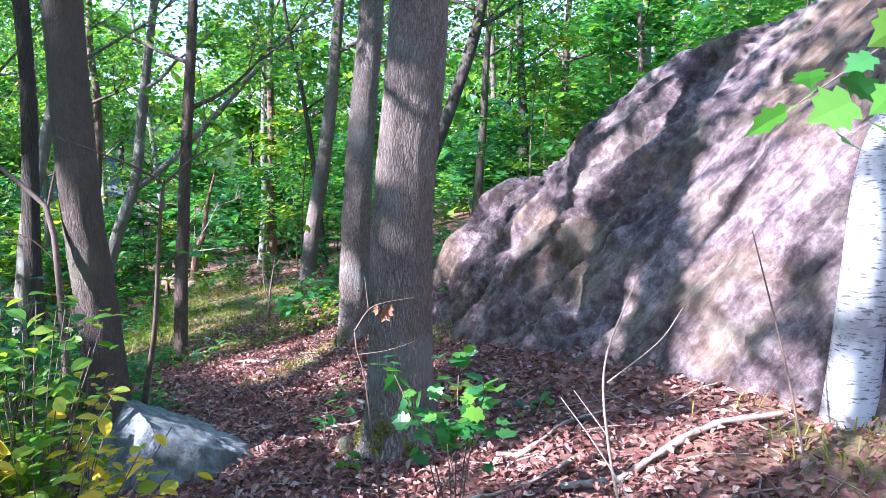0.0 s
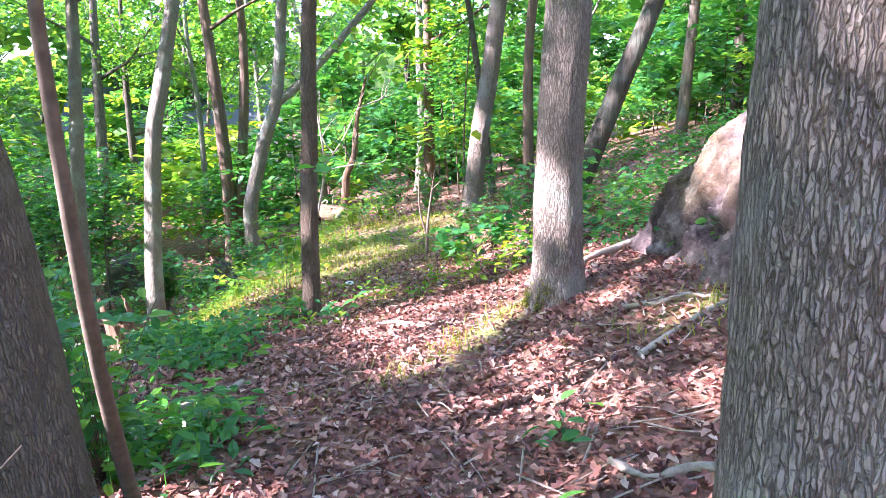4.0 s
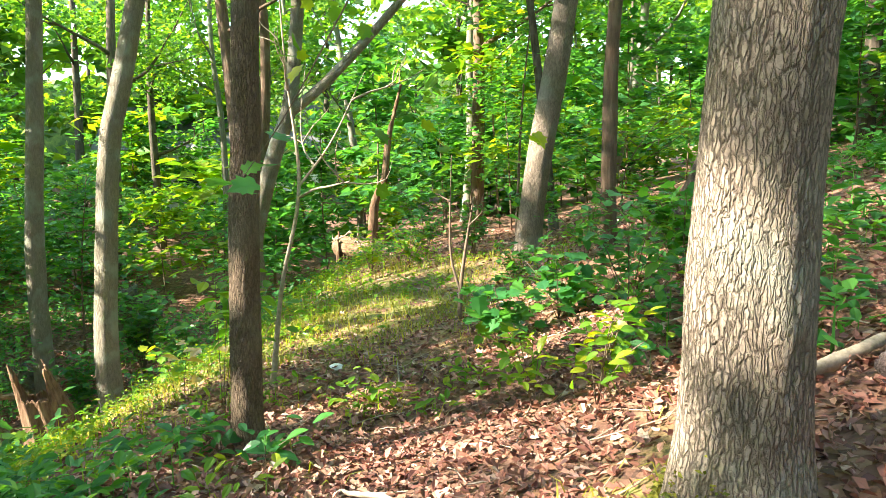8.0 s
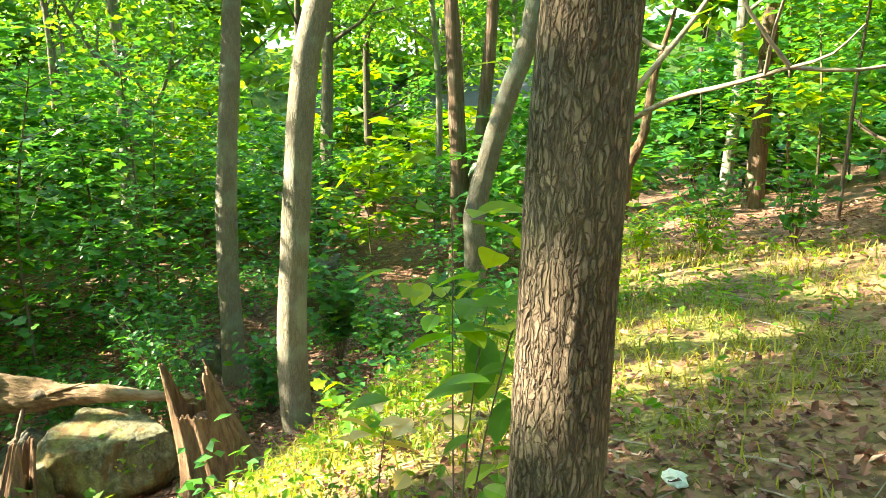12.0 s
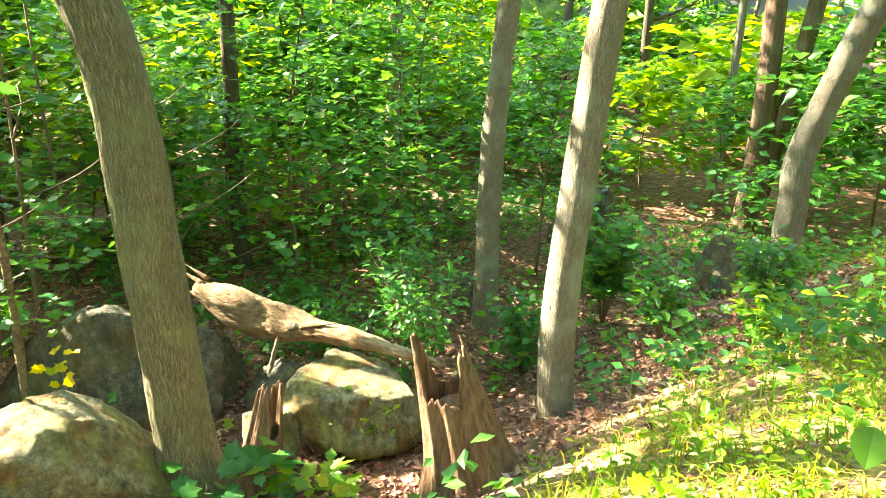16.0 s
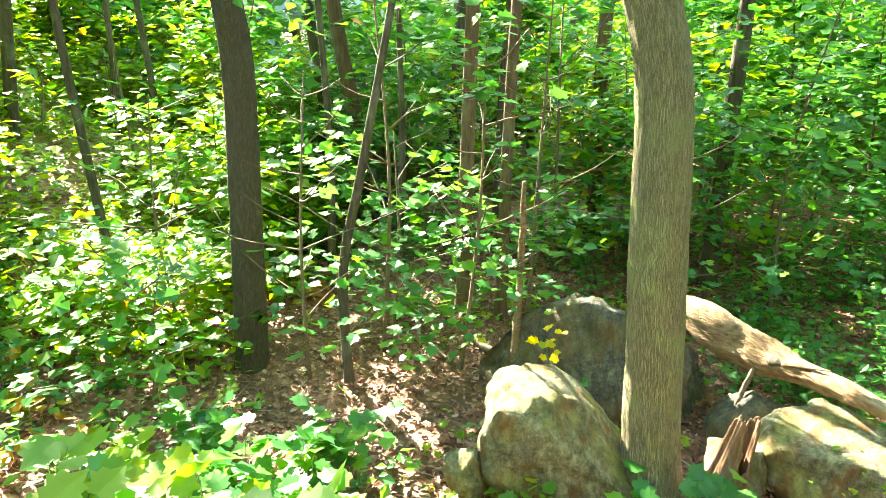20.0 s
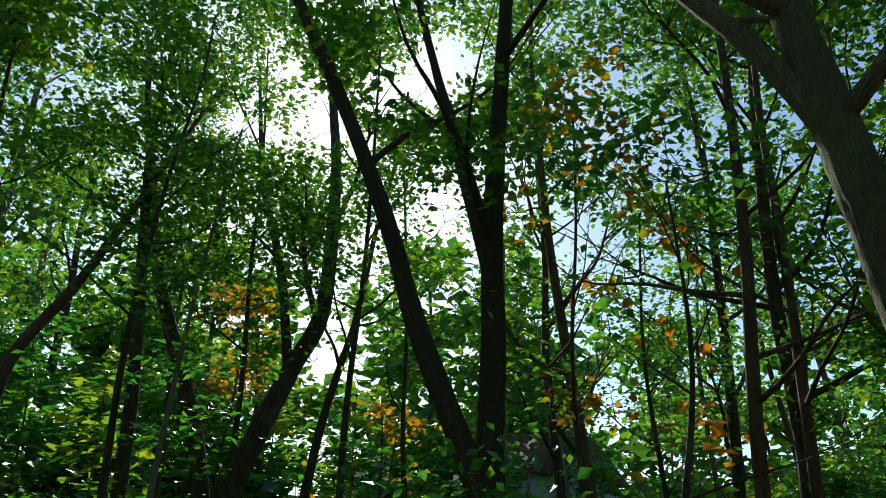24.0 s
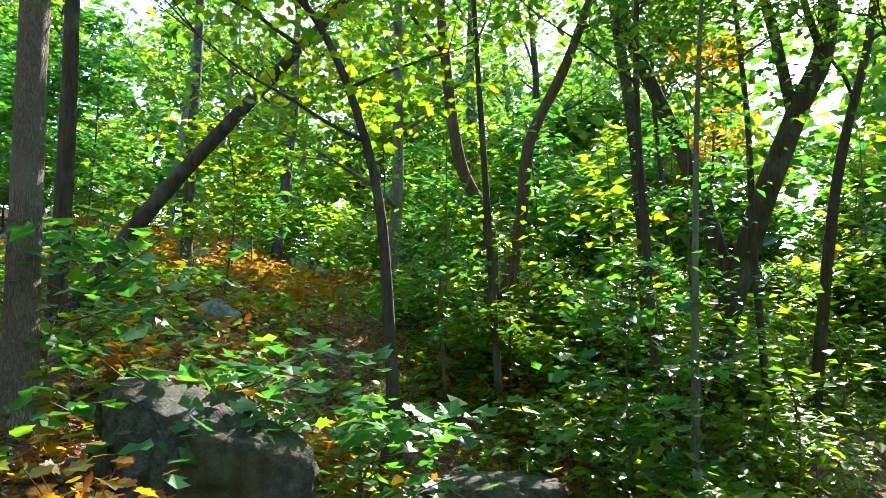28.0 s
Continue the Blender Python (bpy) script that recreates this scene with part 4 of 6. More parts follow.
tree("young_tree", "thin straight dark trunk on the slope", [(-1.97, 14.7, -0.6), (-1.99, 14.7, 0.4), (-1.94, 14.7, 2.3)], 0.19, BARK_RED, 11, 4, 7, 2.2, 2850, seed=8, seg=24)
tree("dark_tree", "dark trunk leaning over the slope", [(-1.3, 14.37, -0.6), (-0.95, 14.35, 0.25), (-0.5, 14.33, 1.4), (-0.05, 14.32, 2.5)], 0.34, BARK_DARK, 11, 4.5, 7, 2.6, 3230, seed=9, seg=28)
tree("dark_tree", "dark straight trunk standing in the gully", [(-10.85, 14.45, -3.5), (-10.79, 14.49, -0.85), (-10.65, 14.65, 1.4)], 0.31, FINE_GREY, 15, 6, 8, 2.8, 3800, seed=10, seg=36, furrow=0.006, step=0.06)
tree("twin_tree", "twin brown trunks rising from one base in the gully", [(-11.4, 21.0, -3.3), (-11.35, 21.05, -1.1), (-11.44, 21.01, 2.05)], 0.42, BARK_RED, 15, 6, 8, 3, 3800, seed=12, seg=28,
     stems=[([(-11.25, 21.1, -2.6), (-11.0, 21.25, -0.6), (-10.75, 21.4, 2.05)], 0.34)])
tree("maple_tree", "tall straight maple trunk with vertical ridged bark between boulders",
     [(-9.5, 10.45, -3.2), (-9.52, 10.37, -1.48), (-9.54, 10.3, 0.16), (-9.62, 10.05, 1.3), (-9.67, 9.85, 3.2), (-9.72, 9.7, 5.0)], 0.44, FINE_MAPLE, 16, 6.8, 11, 3.2, 4180, seed=13, seg=72, furrow=0.012, step=0.06, detail_to=7.5, scale=(30, 1.6),
     flare=0.55, stems=[([(-9.66, 9.8, 3.5), (-9.72, 9.4, 4.5), (-9.82, 8.9, 5.45), (-10.0, 8.2, 7.0)], 0.2)], burls=[(1.85, 250, 0.07), (1.5, 260, 0.06), (2.5, 250, 0.07)])
tree("forked_tree", "dark forked trunk among sunlit undergrowth", [(-11.5, 6.57, -3.3), (-11.55, 6.7, -0.8), (-11.56, 6.73, 0.4), (-11.52, 6.62, 1.5), (-11.53, 6.68, 2.9), (-11.54, 6.7, 4.3), (-11.6, 6.95, 7.8)], 0.36, FINE_DARK,
     15, 6.5, 9, 3.0, 7106, seed=14, seg=60, furrow=0.008, step=0.05,
     stems=[([(-11.54, 6.66, 1.0), (-11.4, 6.3, 2.0), (-11.24, 5.9, 3.1), (-11.12, 5.6, 4.2), (-10.84, 5.06, 5.8), (-10.26, 4.21, 8.1)], 0.27),
            ([(-11.52, 6.66, 3.6), (-11.4, 6.3, 5.3), (-11.25, 5.9, 7.2)], 0.16)])
tree("forked_tree", "tall dark forked oak against the bright sky", [(-15.0, -0.05, -1.6), (-15.15, 0.1, 0.0), (-15.34, 0.33, 1.1), (-15.6, 0.75, 2.6), (-15.92, 1.23, 4.1), (-16.17, 1.67, 5.4), (-16.2, 1.7, 8.3)], 0.5, BARK_DARK,
     14, 6, 9, 3.2, 6137, seed=15, seg=32, stems=[([(-15.3, 0.28, 0.9), (-15.0, -0.14, 3.0), (-14.3, -0.94, 5.8), (-14.0, -1.25, 7.7)], 0.36), ([(-15.9, 1.2, 4.0), (-15.7, 0.9, 6.1), (-15.3, 0.5, 8.0)], 0.22)])
tree("young_tree", "thin dark bent young tree above the undergrowth", [(-8.25, 0.95, -0.6), (-8.2, 0.97, 0.3), (-8.03, 0.89, 2.19), (-7.49, 0.66, 3.83), (-6.63, 0.39, 4.86)], 0.15, BARK_DARK, 7.5, 2.6, 9, 2.4, 3060, seed=16, seg=14,
     leaf_mat=LEAF_LIME, leaf_size=0.15, kind=MAPLE, spread=0.45)
tree("leaning_tree", "dark trunk leaning steeply over the hillside", [(-5.4, -2.25, 0.7), (-6.22, -2.03, 2.1), (-8.2, -1.53, 4.7), (-8.88, -1.25, 5.7)], 0.24, BARK_DARK, 7.5, 3.5, 8, 2.4, 3060, seed=17, seg=16, leaf_mat=LEAF_LIME,
     leaf_size=0.16, kind=MAPLE, spread=0.45)
tree("forked_tree", "dark reddish twin trunk below the hillside", [(-11.48, -1.85, -1.0), (-11.6, -1.74, 1.85), (-11.16, -2.04, 3.29), (-10.94, -2.18, 5.17)], 0.28, BARK_RED, 12, 5.5, 8, 2.6, 5814, seed=18, seg=18,
     stems=[([(-11.5, -1.8, -0.8), (-12.0, -1.45, 2.19), (-12.13, -1.34, 3.59), (-12.62, -0.93, 4.95)], 0.28)])
tree("young_tree", "tall slim dark trunk above the undergrowth", [(-13.7, -0.12, -1.4), (-13.6, -0.23, 2.96), (-13.32, -0.53, 6.55), (-13.2, -0.64, 8.3)], 0.28, BARK_DARK, 14, 7, 7, 2.4, 5168, seed=19, seg=18)
tree("young_tree", "thin pale grey trunk above the undergrowth", [(-11.7, 2.16, -1.8), (-11.79, 2.26, 2.39), (-11.87, 2.37, 4.6)], 0.11, BARK_GREY, 9, 4.5, 6, 1.6, 1530, seed=20, seg=12)
tree("young_tree", "slim dark trunk beside the forked oak", [(-16.8, 0.75, -1.6), (-17.07, 1.23, 2.86), (-17.35, 1.78, 5.5)], 0.24, BARK_DARK, 13, 6, 7, 2.4, 4845, seed=21, seg=16)
tree("birch_tree", "pale birch trunk at the foot of the rock face", [(2.2, 3.59, 0.1), (2.28, 3.66, 0.9), (2.42, 3.78, 1.6), (2.7, 3.9, 2.4)], 0.26, BARK_BIRCH, 10, 4.2, 6, 2.0, 900, seed=22, seg=40, flare=0.2,
     stems=[([(2.3, 3.55, 0.2), (2.6, 3.45, 0.4), (3.0, 3.4, 0.9), (3.4, 3.5, 1.8)], 0.17)])
tree("dark_tree", "dark slim trunk by the shrubs", [(-3.2, 5.3, -0.7), (-3.22, 5.32, 1.0), (-3.2, 5.35, 2.4)], 0.14, FINE_DARK, 11, 4.5, 7, 2.4, 2850, seed=23, seg=24, furrow=0.004, step=0.06)
tree("oak_tree", "brown oak trunk above the leafy hillside", [(-4.75, 1.3, 0.05), (-4.72, 1.3, 2.5)], 0.26, FINE_OAK, 13, 4.6, 11, 3.2, 4600, seed=24, seg=60, furrow=0.008, step=0.05)
tree("dark_tree", "dark straight trunk on the leafy hillside", [(-5.1, -0.9, 0.5), (-5.12, -0.9, 3.0)], 0.2, BARK_DARK, 12, 4.2, 11, 3.0, 4600, seed=28, seg=20)
tree("young_tree", "thin dark sapling trunk beside the forked tree", [(-11.1, 7.75, -3.25), (-11.3, 7.7, -1.9), (-11.2, 7.95, -0.8), (-11.5, 8.3, 0.9), (-11.7, 8.6, 2.6)], 0.11, BARK_DARK, 8, 4, 7, 1.8, 2090, seed=25, seg=14,
     leaf_mat=LEAF_UNDER)
tree("young_tree", "thin forked sapling at the knoll edge", [(-4.39, 10.98, -1.2), (-4.3, 11.05, -0.4), (-4.18, 11.2, 0.4), (-4.3, 11.3, 1.3)], 0.045, DEAD, 3.2, 1.5, 5, 0.9, 160, seed=26, seg=10, leaf_mat=LEAF_LIME, leaf_size=0.13, kind=MAPLE,
     stems=[([(-4.18, 11.2, 0.4), (-3.95, 11.35, 0.75), (-3.7, 11.5, 1.3)], 0.025)])
tree("young_tree", "bare forked grey sapling on the knoll", [(-3.27, 12.61, -1.2), (-3.24, 12.62, -0.6), (-3.1, 12.6, 0.2)], 0.05, TWIG, 1.7, 1.0, 3, 0.4, 6, seed=27, seg=10, leaf_mat=LEAF_UNDER,
     stems=[([(-3.25, 12.61, -0.75), (-3.35, 12.62, -0.3), (-3.33, 12.65, 0.6)], 0.03)])

# tall trees west of the hollow
for k, (x, y, dia, lx, ly, m) in enumerate([(-17.7, 7.2, 0.3, 0.2, -0.5, BARK_RED), (-15.8, 9.5, 0.28, 0.1, 0.1, BARK_DARK), (-19.0, 6.2, 0.24, 0.1, -0.3, BARK_DARK), (-19.8, 8.6, 0.3, 0.0, 0.2, BARK_DARK), (-16.6, 11.2, 0.26, 0.1, 0.0, BARK_RED),
                                            (-13.4, 8.9, 0.2, 0.1, 0.1, BARK_RED), (-13.1, 9.4, 0.16, -0.1, 0.1, BARK_RED), (-14.6, 12.6, 0.25, 0.0, 0.1, BARK_DARK)]):
    z = gz(x, y)
    tree("tall_tree", "tall dark trunk with a high leafy crown", [(x, y, z - 0.1), (x + lx, y + ly, z + 3)], dia, m, 16.5, 5.0, 14, 3.2, 6500, 0.15, seed=60 + k, seg=18, group="tall trees west of the hollow", spread=0.5)
for k, (x, y, h, lo) in enumerate([(-14.9, 7.9, 8.5, 3.5), (-14.0, 7.0, 11.0, 7.0), (-20.5, -4.0, 7.0, 2.5), (-19.0, 1.6, 5.0, 2.0)]):
    z = gz(x, y)
    tree("autumn_tree", "slim tree with orange and golden autumn leaves", [(x, y, z - 0.1), (x, y + 0.1, z + 2)], 0.11, BARK_DARK, h, lo, 8, 1.6, 900, 0.17, LEAF_GOLD, MAPLE, seed=80 + k, seg=12, spread=0.4)

for k, (x, y, h) in enumerate([(-13.8, 3.9, 12.0), (-14.6, 1.4, 12.5), (-11.9, 1.6, 11.0), (-17.6, 3.2, 13.0), (-10.9, -0.6, 11.0), (-16.2, -1.6, 12.5)]):
    z = gz(x, y)
    tree("young_tree", "slim dark tree with a high airy crown", [(x, y, z - 0.1), (x + 0.15, y - 0.1, z + 3)], 0.13, BARK_DARK, h, 5.5, 10, 2.4, 3000, 0.12, seed=95 + k, seg=12, group="slim trees in the hollow", spread=0.42)

# woods round about
WOODS = np.random.default_rng(41)
route = np.array([(0, -2), (0, 0), (-0.9, 3.5), (-1.4, 6.3), (-2.3, 7.9), (-3.6, 8.9), (-4.7, 9.4), (-4.6, 7.6)])


def off_route(x, y):
    return min(float(np.hypot(*(route[k] + s * (route[k + 1] - route[k]) - (x, y)))) for k in range(len(route) - 1) for s in np.linspace(0, 1, 7))


def clearing(x, y):
    """Open ground beyond the hollow, south-west."""
    a = math.degrees(math.atan2(-(x + 4.7), y - 9))
    return 101 < a < 131 and math.hypot(x + 4.7, y - 9) > 15


taken = [(o.location.x, o.location.y) for o in scene.objects if o.type == "EMPTY"]
LOOKS = [(BARK_DARK, "dark_tree", "dark slender trunk of the surrounding woods"), (BARK_OAK, "oak_tree", "brown oak trunk of the surrounding woods"),
         (BARK_GREY, "grey_tree", "pale grey trunk of the surrounding woods"), (BARK_RED, "young_tree", "reddish brown trunk of the surrounding woods")]
count = 0
for k in range(4000):
    rad, ang = 9 + 36 * WOODS.random() ** 0.9, WOODS.uniform(0, 2 * math.pi)
    x, y = -3 + rad * math.cos(ang), 7 + rad * math.sin(ang)
    if off_route(x, y) < 8.5 or min(math.hypot(x - a, y - b) for a, b in taken) < 2.7 or (foot_x(y) - 0.5 < x < foot_x(y) + 3.2 and y < 11):
        continue
    if -8 < x + 0.35 * (y - 13) < -2.5 and 10 < y < 18.5:
        continue
    if clearing(x, y) and WOODS.random() < 0.65:
        continue
    taken.append((x, y))
    m, nm, lb = LOOKS[int(WOODS.integers(0, 4))]
    far = off_route(x, y) > 22
    dia = WOODS.uniform(0.14, 0.42)
    z = gz(x, y)
    # the canopy stands open towards the sun
    away = np.array([x + 7, y - 8])
    dist = float(np.hypot(*away))
    sunny = 0.75 if away @ np.array([-0.85, -0.53]) / dist > 0.8 and dist < 34 else 0.8
    lean = WOODS.normal(0, 0.16, 2)
    tree(nm, lb, [(x, y, z - 0.1), (x + lean[0], y + lean[1], z + 2.5)], dia, m, WOODS.uniform(9, 16), WOODS.uniform(1.6, 5), 6 if far else 9, WOODS.uniform(2.2, 3.4),
         int(sunny * (1700 if far else 3600)), 0.32 if far else 0.185, seed=200 + count, seg=10 if far else 14, step=0.5, group="trees of the surrounding woods", twiggy=not far, spread=0.5)
    count += 1
    if count >= 125:
        break


# ---- understory ----
def sapling(label, at, height, seed, leaves=500, size=0.14, material=None, kind=MAPLE, reach=1.3, low=0.25, group="understory saplings", name="sapling", branches=14, lean=(0, 0), twigs=True):
    """A thin stem with flat sprays of leaves."""
    gen = np.random.default_rng(seed)
    base = np.array([at[0], at[1], gz(at[0], at[1]) - 0.03 if len(at) < 3 else at[2]])
    root = thing(name, base, label, "sapling", group)
    path, f = spline([base, base + (gen.normal(0, 0.1) + lean[0] * 0.5, gen.normal(0, 0.1) + lean[1] * 0.5, height * 0.5), base + (gen.normal(0, 0.25) + lean[0], gen.normal(0, 0.25) + lean[1], height)], 14)
    geo = Geo()
    tube(geo, path, (0.006 + 0.009 * height / 2) * (1 - 0.8 * f) + 0.003, 5)
    part("stem", geo.mesh("stem"), TWIG, root)
    geo, pos = Geo(), []
    for k in range(branches):
        j = int((low + (1 - low) * (k + 0.5) / branches) * 13)
        a = k * 2.4 + gen.uniform(-0.4, 0.4)
        size_b = reach * (1.05 - 0.7 * k / branches) * gen.uniform(0.7, 1.2)
        q, g = spline(limb_paths(path[j], (math.cos(a), math.sin(a), 0.25), size_b, gen, 0.3, 3), 8)
        if twigs:
            geo = Geo()
            tube(geo, q, 0.008 * (1 - 0.8 * g) + 0.002, 4)
            part("branch", geo.mesh("branch"), TWIG, root)
        m = max(4, leaves // branches)
        pos.append(q[gen.integers(2, 8, m)] + gen.normal(0, 1, (m, 3)) * (0.17 * reach, 0.17 * reach, 0.07))
    geo = Geo()
    leaf_mesh(geo, np.concatenate(pos), size, kind, 0.3, gen=gen, droop=0.4)
    if geo.n:
        part("foliage", geo.mesh("foliage", False), material or LEAF_UNDER, root)
    return root


UNDER = np.random.default_rng(77)
count = 0
spots = []
for k in range(6000):
    rad, ang = 5.5 + 24 * UNDER.random() ** 0.75, UNDER.uniform(0, 2 * math.pi)
    x, y = -4 + rad * math.cos(ang), 8 + rad * math.sin(ang)
    d = off_route(x, y)
    if d < (4.6 if y < 3.5 and x < -3.5 else 6.2) or (foot_x(y) - 1.2 < x < foot_x(y) + 1.6 and y < 11) or (spots and min(math.hypot(x - a, y - b) for a, b in spots) < 1.15):
        continue
    if -8.5 < x + 0.35 * (y - 13) < -1.5 and 9 < y < 18:
        continue
    if -13.5 < x < -7.5 and 8.3 < y < 15.5 and d < 9:
        continue
    spots.append((x, y))
    near = d < 12
    h = UNDER.uniform(0.7, 1.5) if d < 7.5 and y < 3.5 and x < -3.5 else UNDER.uniform(1.6, 5.6)
    lime = UNDER.random() < (0.45 if x < -7 and y < 7 else 0.15)
    sapling("low maple sapling with golden autumn leaves" if h < 1.5 and count % 5 < 2 else "leafy green maple sapling in the undergrowth", (x, y), h, 500 + count, int(60 + 190 * h) if near else int(150 * h), 0.17 if near else 0.31,
            LEAF_GOLD if h < 1.5 and count % 5 < 2 else LEAF_LIME if lime else LEAF_UNDER, STAR if d < 8.8 else RHOMB, UNDER.uniform(1.1, 1.9), 0.2, branches=12, twigs=d < 9)
    count += 1
    if count >= 260:
        break
for k in range(42):
    x, y = UNDER.uniform(-26, -15.5), UNDER.uniform(4.5, 24)
    if off_route(x, y) < 7:
        continue
    sapling("young maple with broad bright green leaves", (x, y), UNDER.uniform(2.0, 4.2), 900 + k, 520, 0.26, LEAF_LIME if UNDER.random() < 0.45 else LEAF_UNDER, RHOMB, UNDER.uniform(1.3, 2.0), 0.1, branches=12, twigs=False)


for k, (x, y, h, n, r) in enumerate([(-11.6, 8.9, 3.6, 460, 1.5), (-12.0, 8.0, 4.2, 520, 1.6), (-12.5, 9.7, 4.0, 480, 1.6), (-11.2, 7.3, 3.2, 380, 1.3), (-13.0, 11.3, 4.4, 560, 1.8), (-13.3, 13.0, 4.4, 560, 1.8), (-12.4, 5.4, 2.8, 420, 1.5),
                                     (-13.2, 14.9, 4.0, 560, 1.9), (-11.9, 16.3, 3.6, 520, 1.7), (-10.6, 5.9, 1.8, 260, 1.1), (-14.8, 10.3, 5.0, 620, 2.0), (-14.6, 15.4, 5.0, 620, 2.0)]):
    sapling("maple sapling with broad flat sprays of dark green leaves", (x, y), h, 1500 + k, n, 0.15, LEAF_UNDER, STAR if k > 3 else MAPLE, r, 0.18, "maples round the hollow", "maple_sapling", 16)


# ---- dead wood ----
def stump(label, foot, height, radius, peaks, seed, lean=(0, 0), material=None, low=0.6):
    """A hollow broken stump: a shell whose rim rises in splintered prongs at the given angles (degrees, rise, width)."""
    gen = np.random.default_rng(seed)
    seg, rings = 72, 40
    ang = np.linspace(0, 2 * math.pi, seg, endpoint=False)
    rim = np.full(seg, height * low)
    for a, rise, width in peaks:
        d = np.abs((ang - radians(a) + math.pi) % (2 * math.pi) - math.pi)
        rim = np.maximum(rim, height * rise * (1 - 0.48 * smooth(radians(0.3 * width), radians(width), d)))
    rim = rim * (1 + 0.04 * vnoise(np.stack([3 * np.cos(ang), 3 * np.sin(ang), 0 * ang + seed], 1)) + 0.025 * gen.normal(0, 1, seg))
    root = thing("tree_stump", foot, label, "stump")

    def shell(inner):
        k = np.linspace(0, 1, rings)[:, None]
        z = k * rim[None] - 0.15
        a = np.repeat(ang[None], rings, 0)
        q = np.stack([np.cos(a).ravel() * 3, np.sin(a).ravel() * 3, z.ravel() * 0.7], 1)
        r = radius * (1 + 0.3 * np.exp(-z / 0.3)) * (1 - 0.48 * z / height)
        r = r * (1 + 0.12 * fbm(q * [1.4, 1.4, 0.5] + seed, 3).reshape(z.shape) + 0.10 * np.abs(vnoise(q * [5, 5, 0.8] + 7)).reshape(z.shape))
        r = r - inner * (0.02 + 0.045 * (1 - k))
        s = z / height
        return np.stack([foot[0] + r * np.cos(a) + lean[0] * s, foot[1] + r * np.sin(a) + lean[1] * s, foot[2] + z], -1).reshape(-1, 3)

    i = np.arange((rings - 1) * seg)
    j = (i // seg) * seg + (i % seg + 1) % seg
    geo = Geo()
    n = rings * seg
    e = (rings - 1) * seg + np.arange(seg)
    e2 = (rings - 1) * seg + (np.arange(seg) + 1) % seg
    geo.add(np.vstack([shell(0), shell(1)]), np.stack([i, j, j + seg, i + seg], 1), np.stack([i + seg, j + seg, j, i], 1) + n, np.stack([e, e2, e2 + n, e + n], 1))
    part("shell", geo.mesh("shell"), material or ROTTEN, root)
    core = Geo()
    path, f = spline([np.array(foot) - (0, 0, 0.2), np.array(foot) + (lean[0] * 0.25, lean[1] * 0.25, height * 0.3), np.array(foot) + (lean[0] * 0.5, lean[1] * 0.5, height * 0.5)], 30)
    tube(core, path, radius * (0.95 - 0.4 * f), 40, 0.3, 0.02, seed, furrow_scale=(18, 3))
    part("core", core.mesh("core"), ROTTEN, root, "crumbling red-brown heartwood")
    return root


def log(label, points, radii, material, seed, seg=40, name="fallen_log", category="log", rough=0.14):
    root = thing(name, points[0], label, category)
    path, f = spline(points, 60)
    geo = Geo()
    tube(geo, path, np.interp(f, np.linspace(0, 1, len(radii)), radii), seg, rough, 0.022, seed, furrow_scale=(34, 2.2))
    part("wood", geo.mesh("wood"), material, root)
    return root


stump("hollow rotten stump with two splintered prongs", (-7.9, 12.04, gz(-7.9, 12.04) - 0.02), 1.3, 0.3, [(225, 1.0, 75), (40, 0.96, 80)], 5, (-0.2, -0.24), low=0.7)
log("weathered fallen log with peeling bark leaning on boulders", [(-11.4, 11.1, -2.16), (-10.95, 11.42, -2.33), (-10.6, 11.66, -2.4), (-9.66, 11.98, -2.27), (-8.6, 12.25, -2.17)], [0.09, 0.16, 0.18, 0.16, 0.11, 0.085, 0.06, 0.045, 0.03], PALE_WOOD, 6, rough=0.5)
fallen = [o for o in scene.objects if o.name.startswith("fallen_log")][0]
for k, (off, top) in enumerate([((-11.3, 11.16, -2.1), (-11.62, 10.98, -1.98)), ((-11.32, 11.12, -2.2), (-11.6, 10.9, -2.2)), ((-11.3, 11.2, -2.05), (-11.5, 11.05, -1.92)), ((-10.2, 11.72, -2.3), (-9.8, 11.9, -2.16)), ((-9.9, 11.86, -2.34), (-9.5, 12.06, -2.2))]):
    g = Geo()
    path, f = spline([off, tuple(0.5 * (u + v) for u, v in zip(off, top)), top], 8)
    tube(g, path, 0.04 * (1 - 0.85 * f), 8, 0.3)
    part("splinter", g.mesh("splinter"), PALE_WOOD, fallen, "pale torn wood fibres")
# solid dark lump, its colour standing for the shade inside a rotted hole
g = Geo()
tube(g, [(-10.35, 11.62, -2.34), (-10.28, 11.68, -2.32), (-10.18, 11.74, -2.33)], [0.03, 0.07, 0.03], 12, 0.3)
part("hollow", g.mesh("hollow"), BARK_DARK, fallen, "dark lump painting the shade of a rotted hollow")
stump("small split rotten stump leaning between boulders", (-9.3, 10.9, -3.05), 0.95, 0.15, [(300, 1.0, 70), (110, 0.95, 75)], 31, (0.02, 0.2), low=0.45)
log("thin dead branch propped on the fallen log", [(-10.1, 11.2, -3.2), (-10.3, 11.4, -2.8), (-10.45, 11.6, -2.4)], [0.03, 0.022, 0.018], TWIG, 33, 8, name="dead_branch", category="branch")
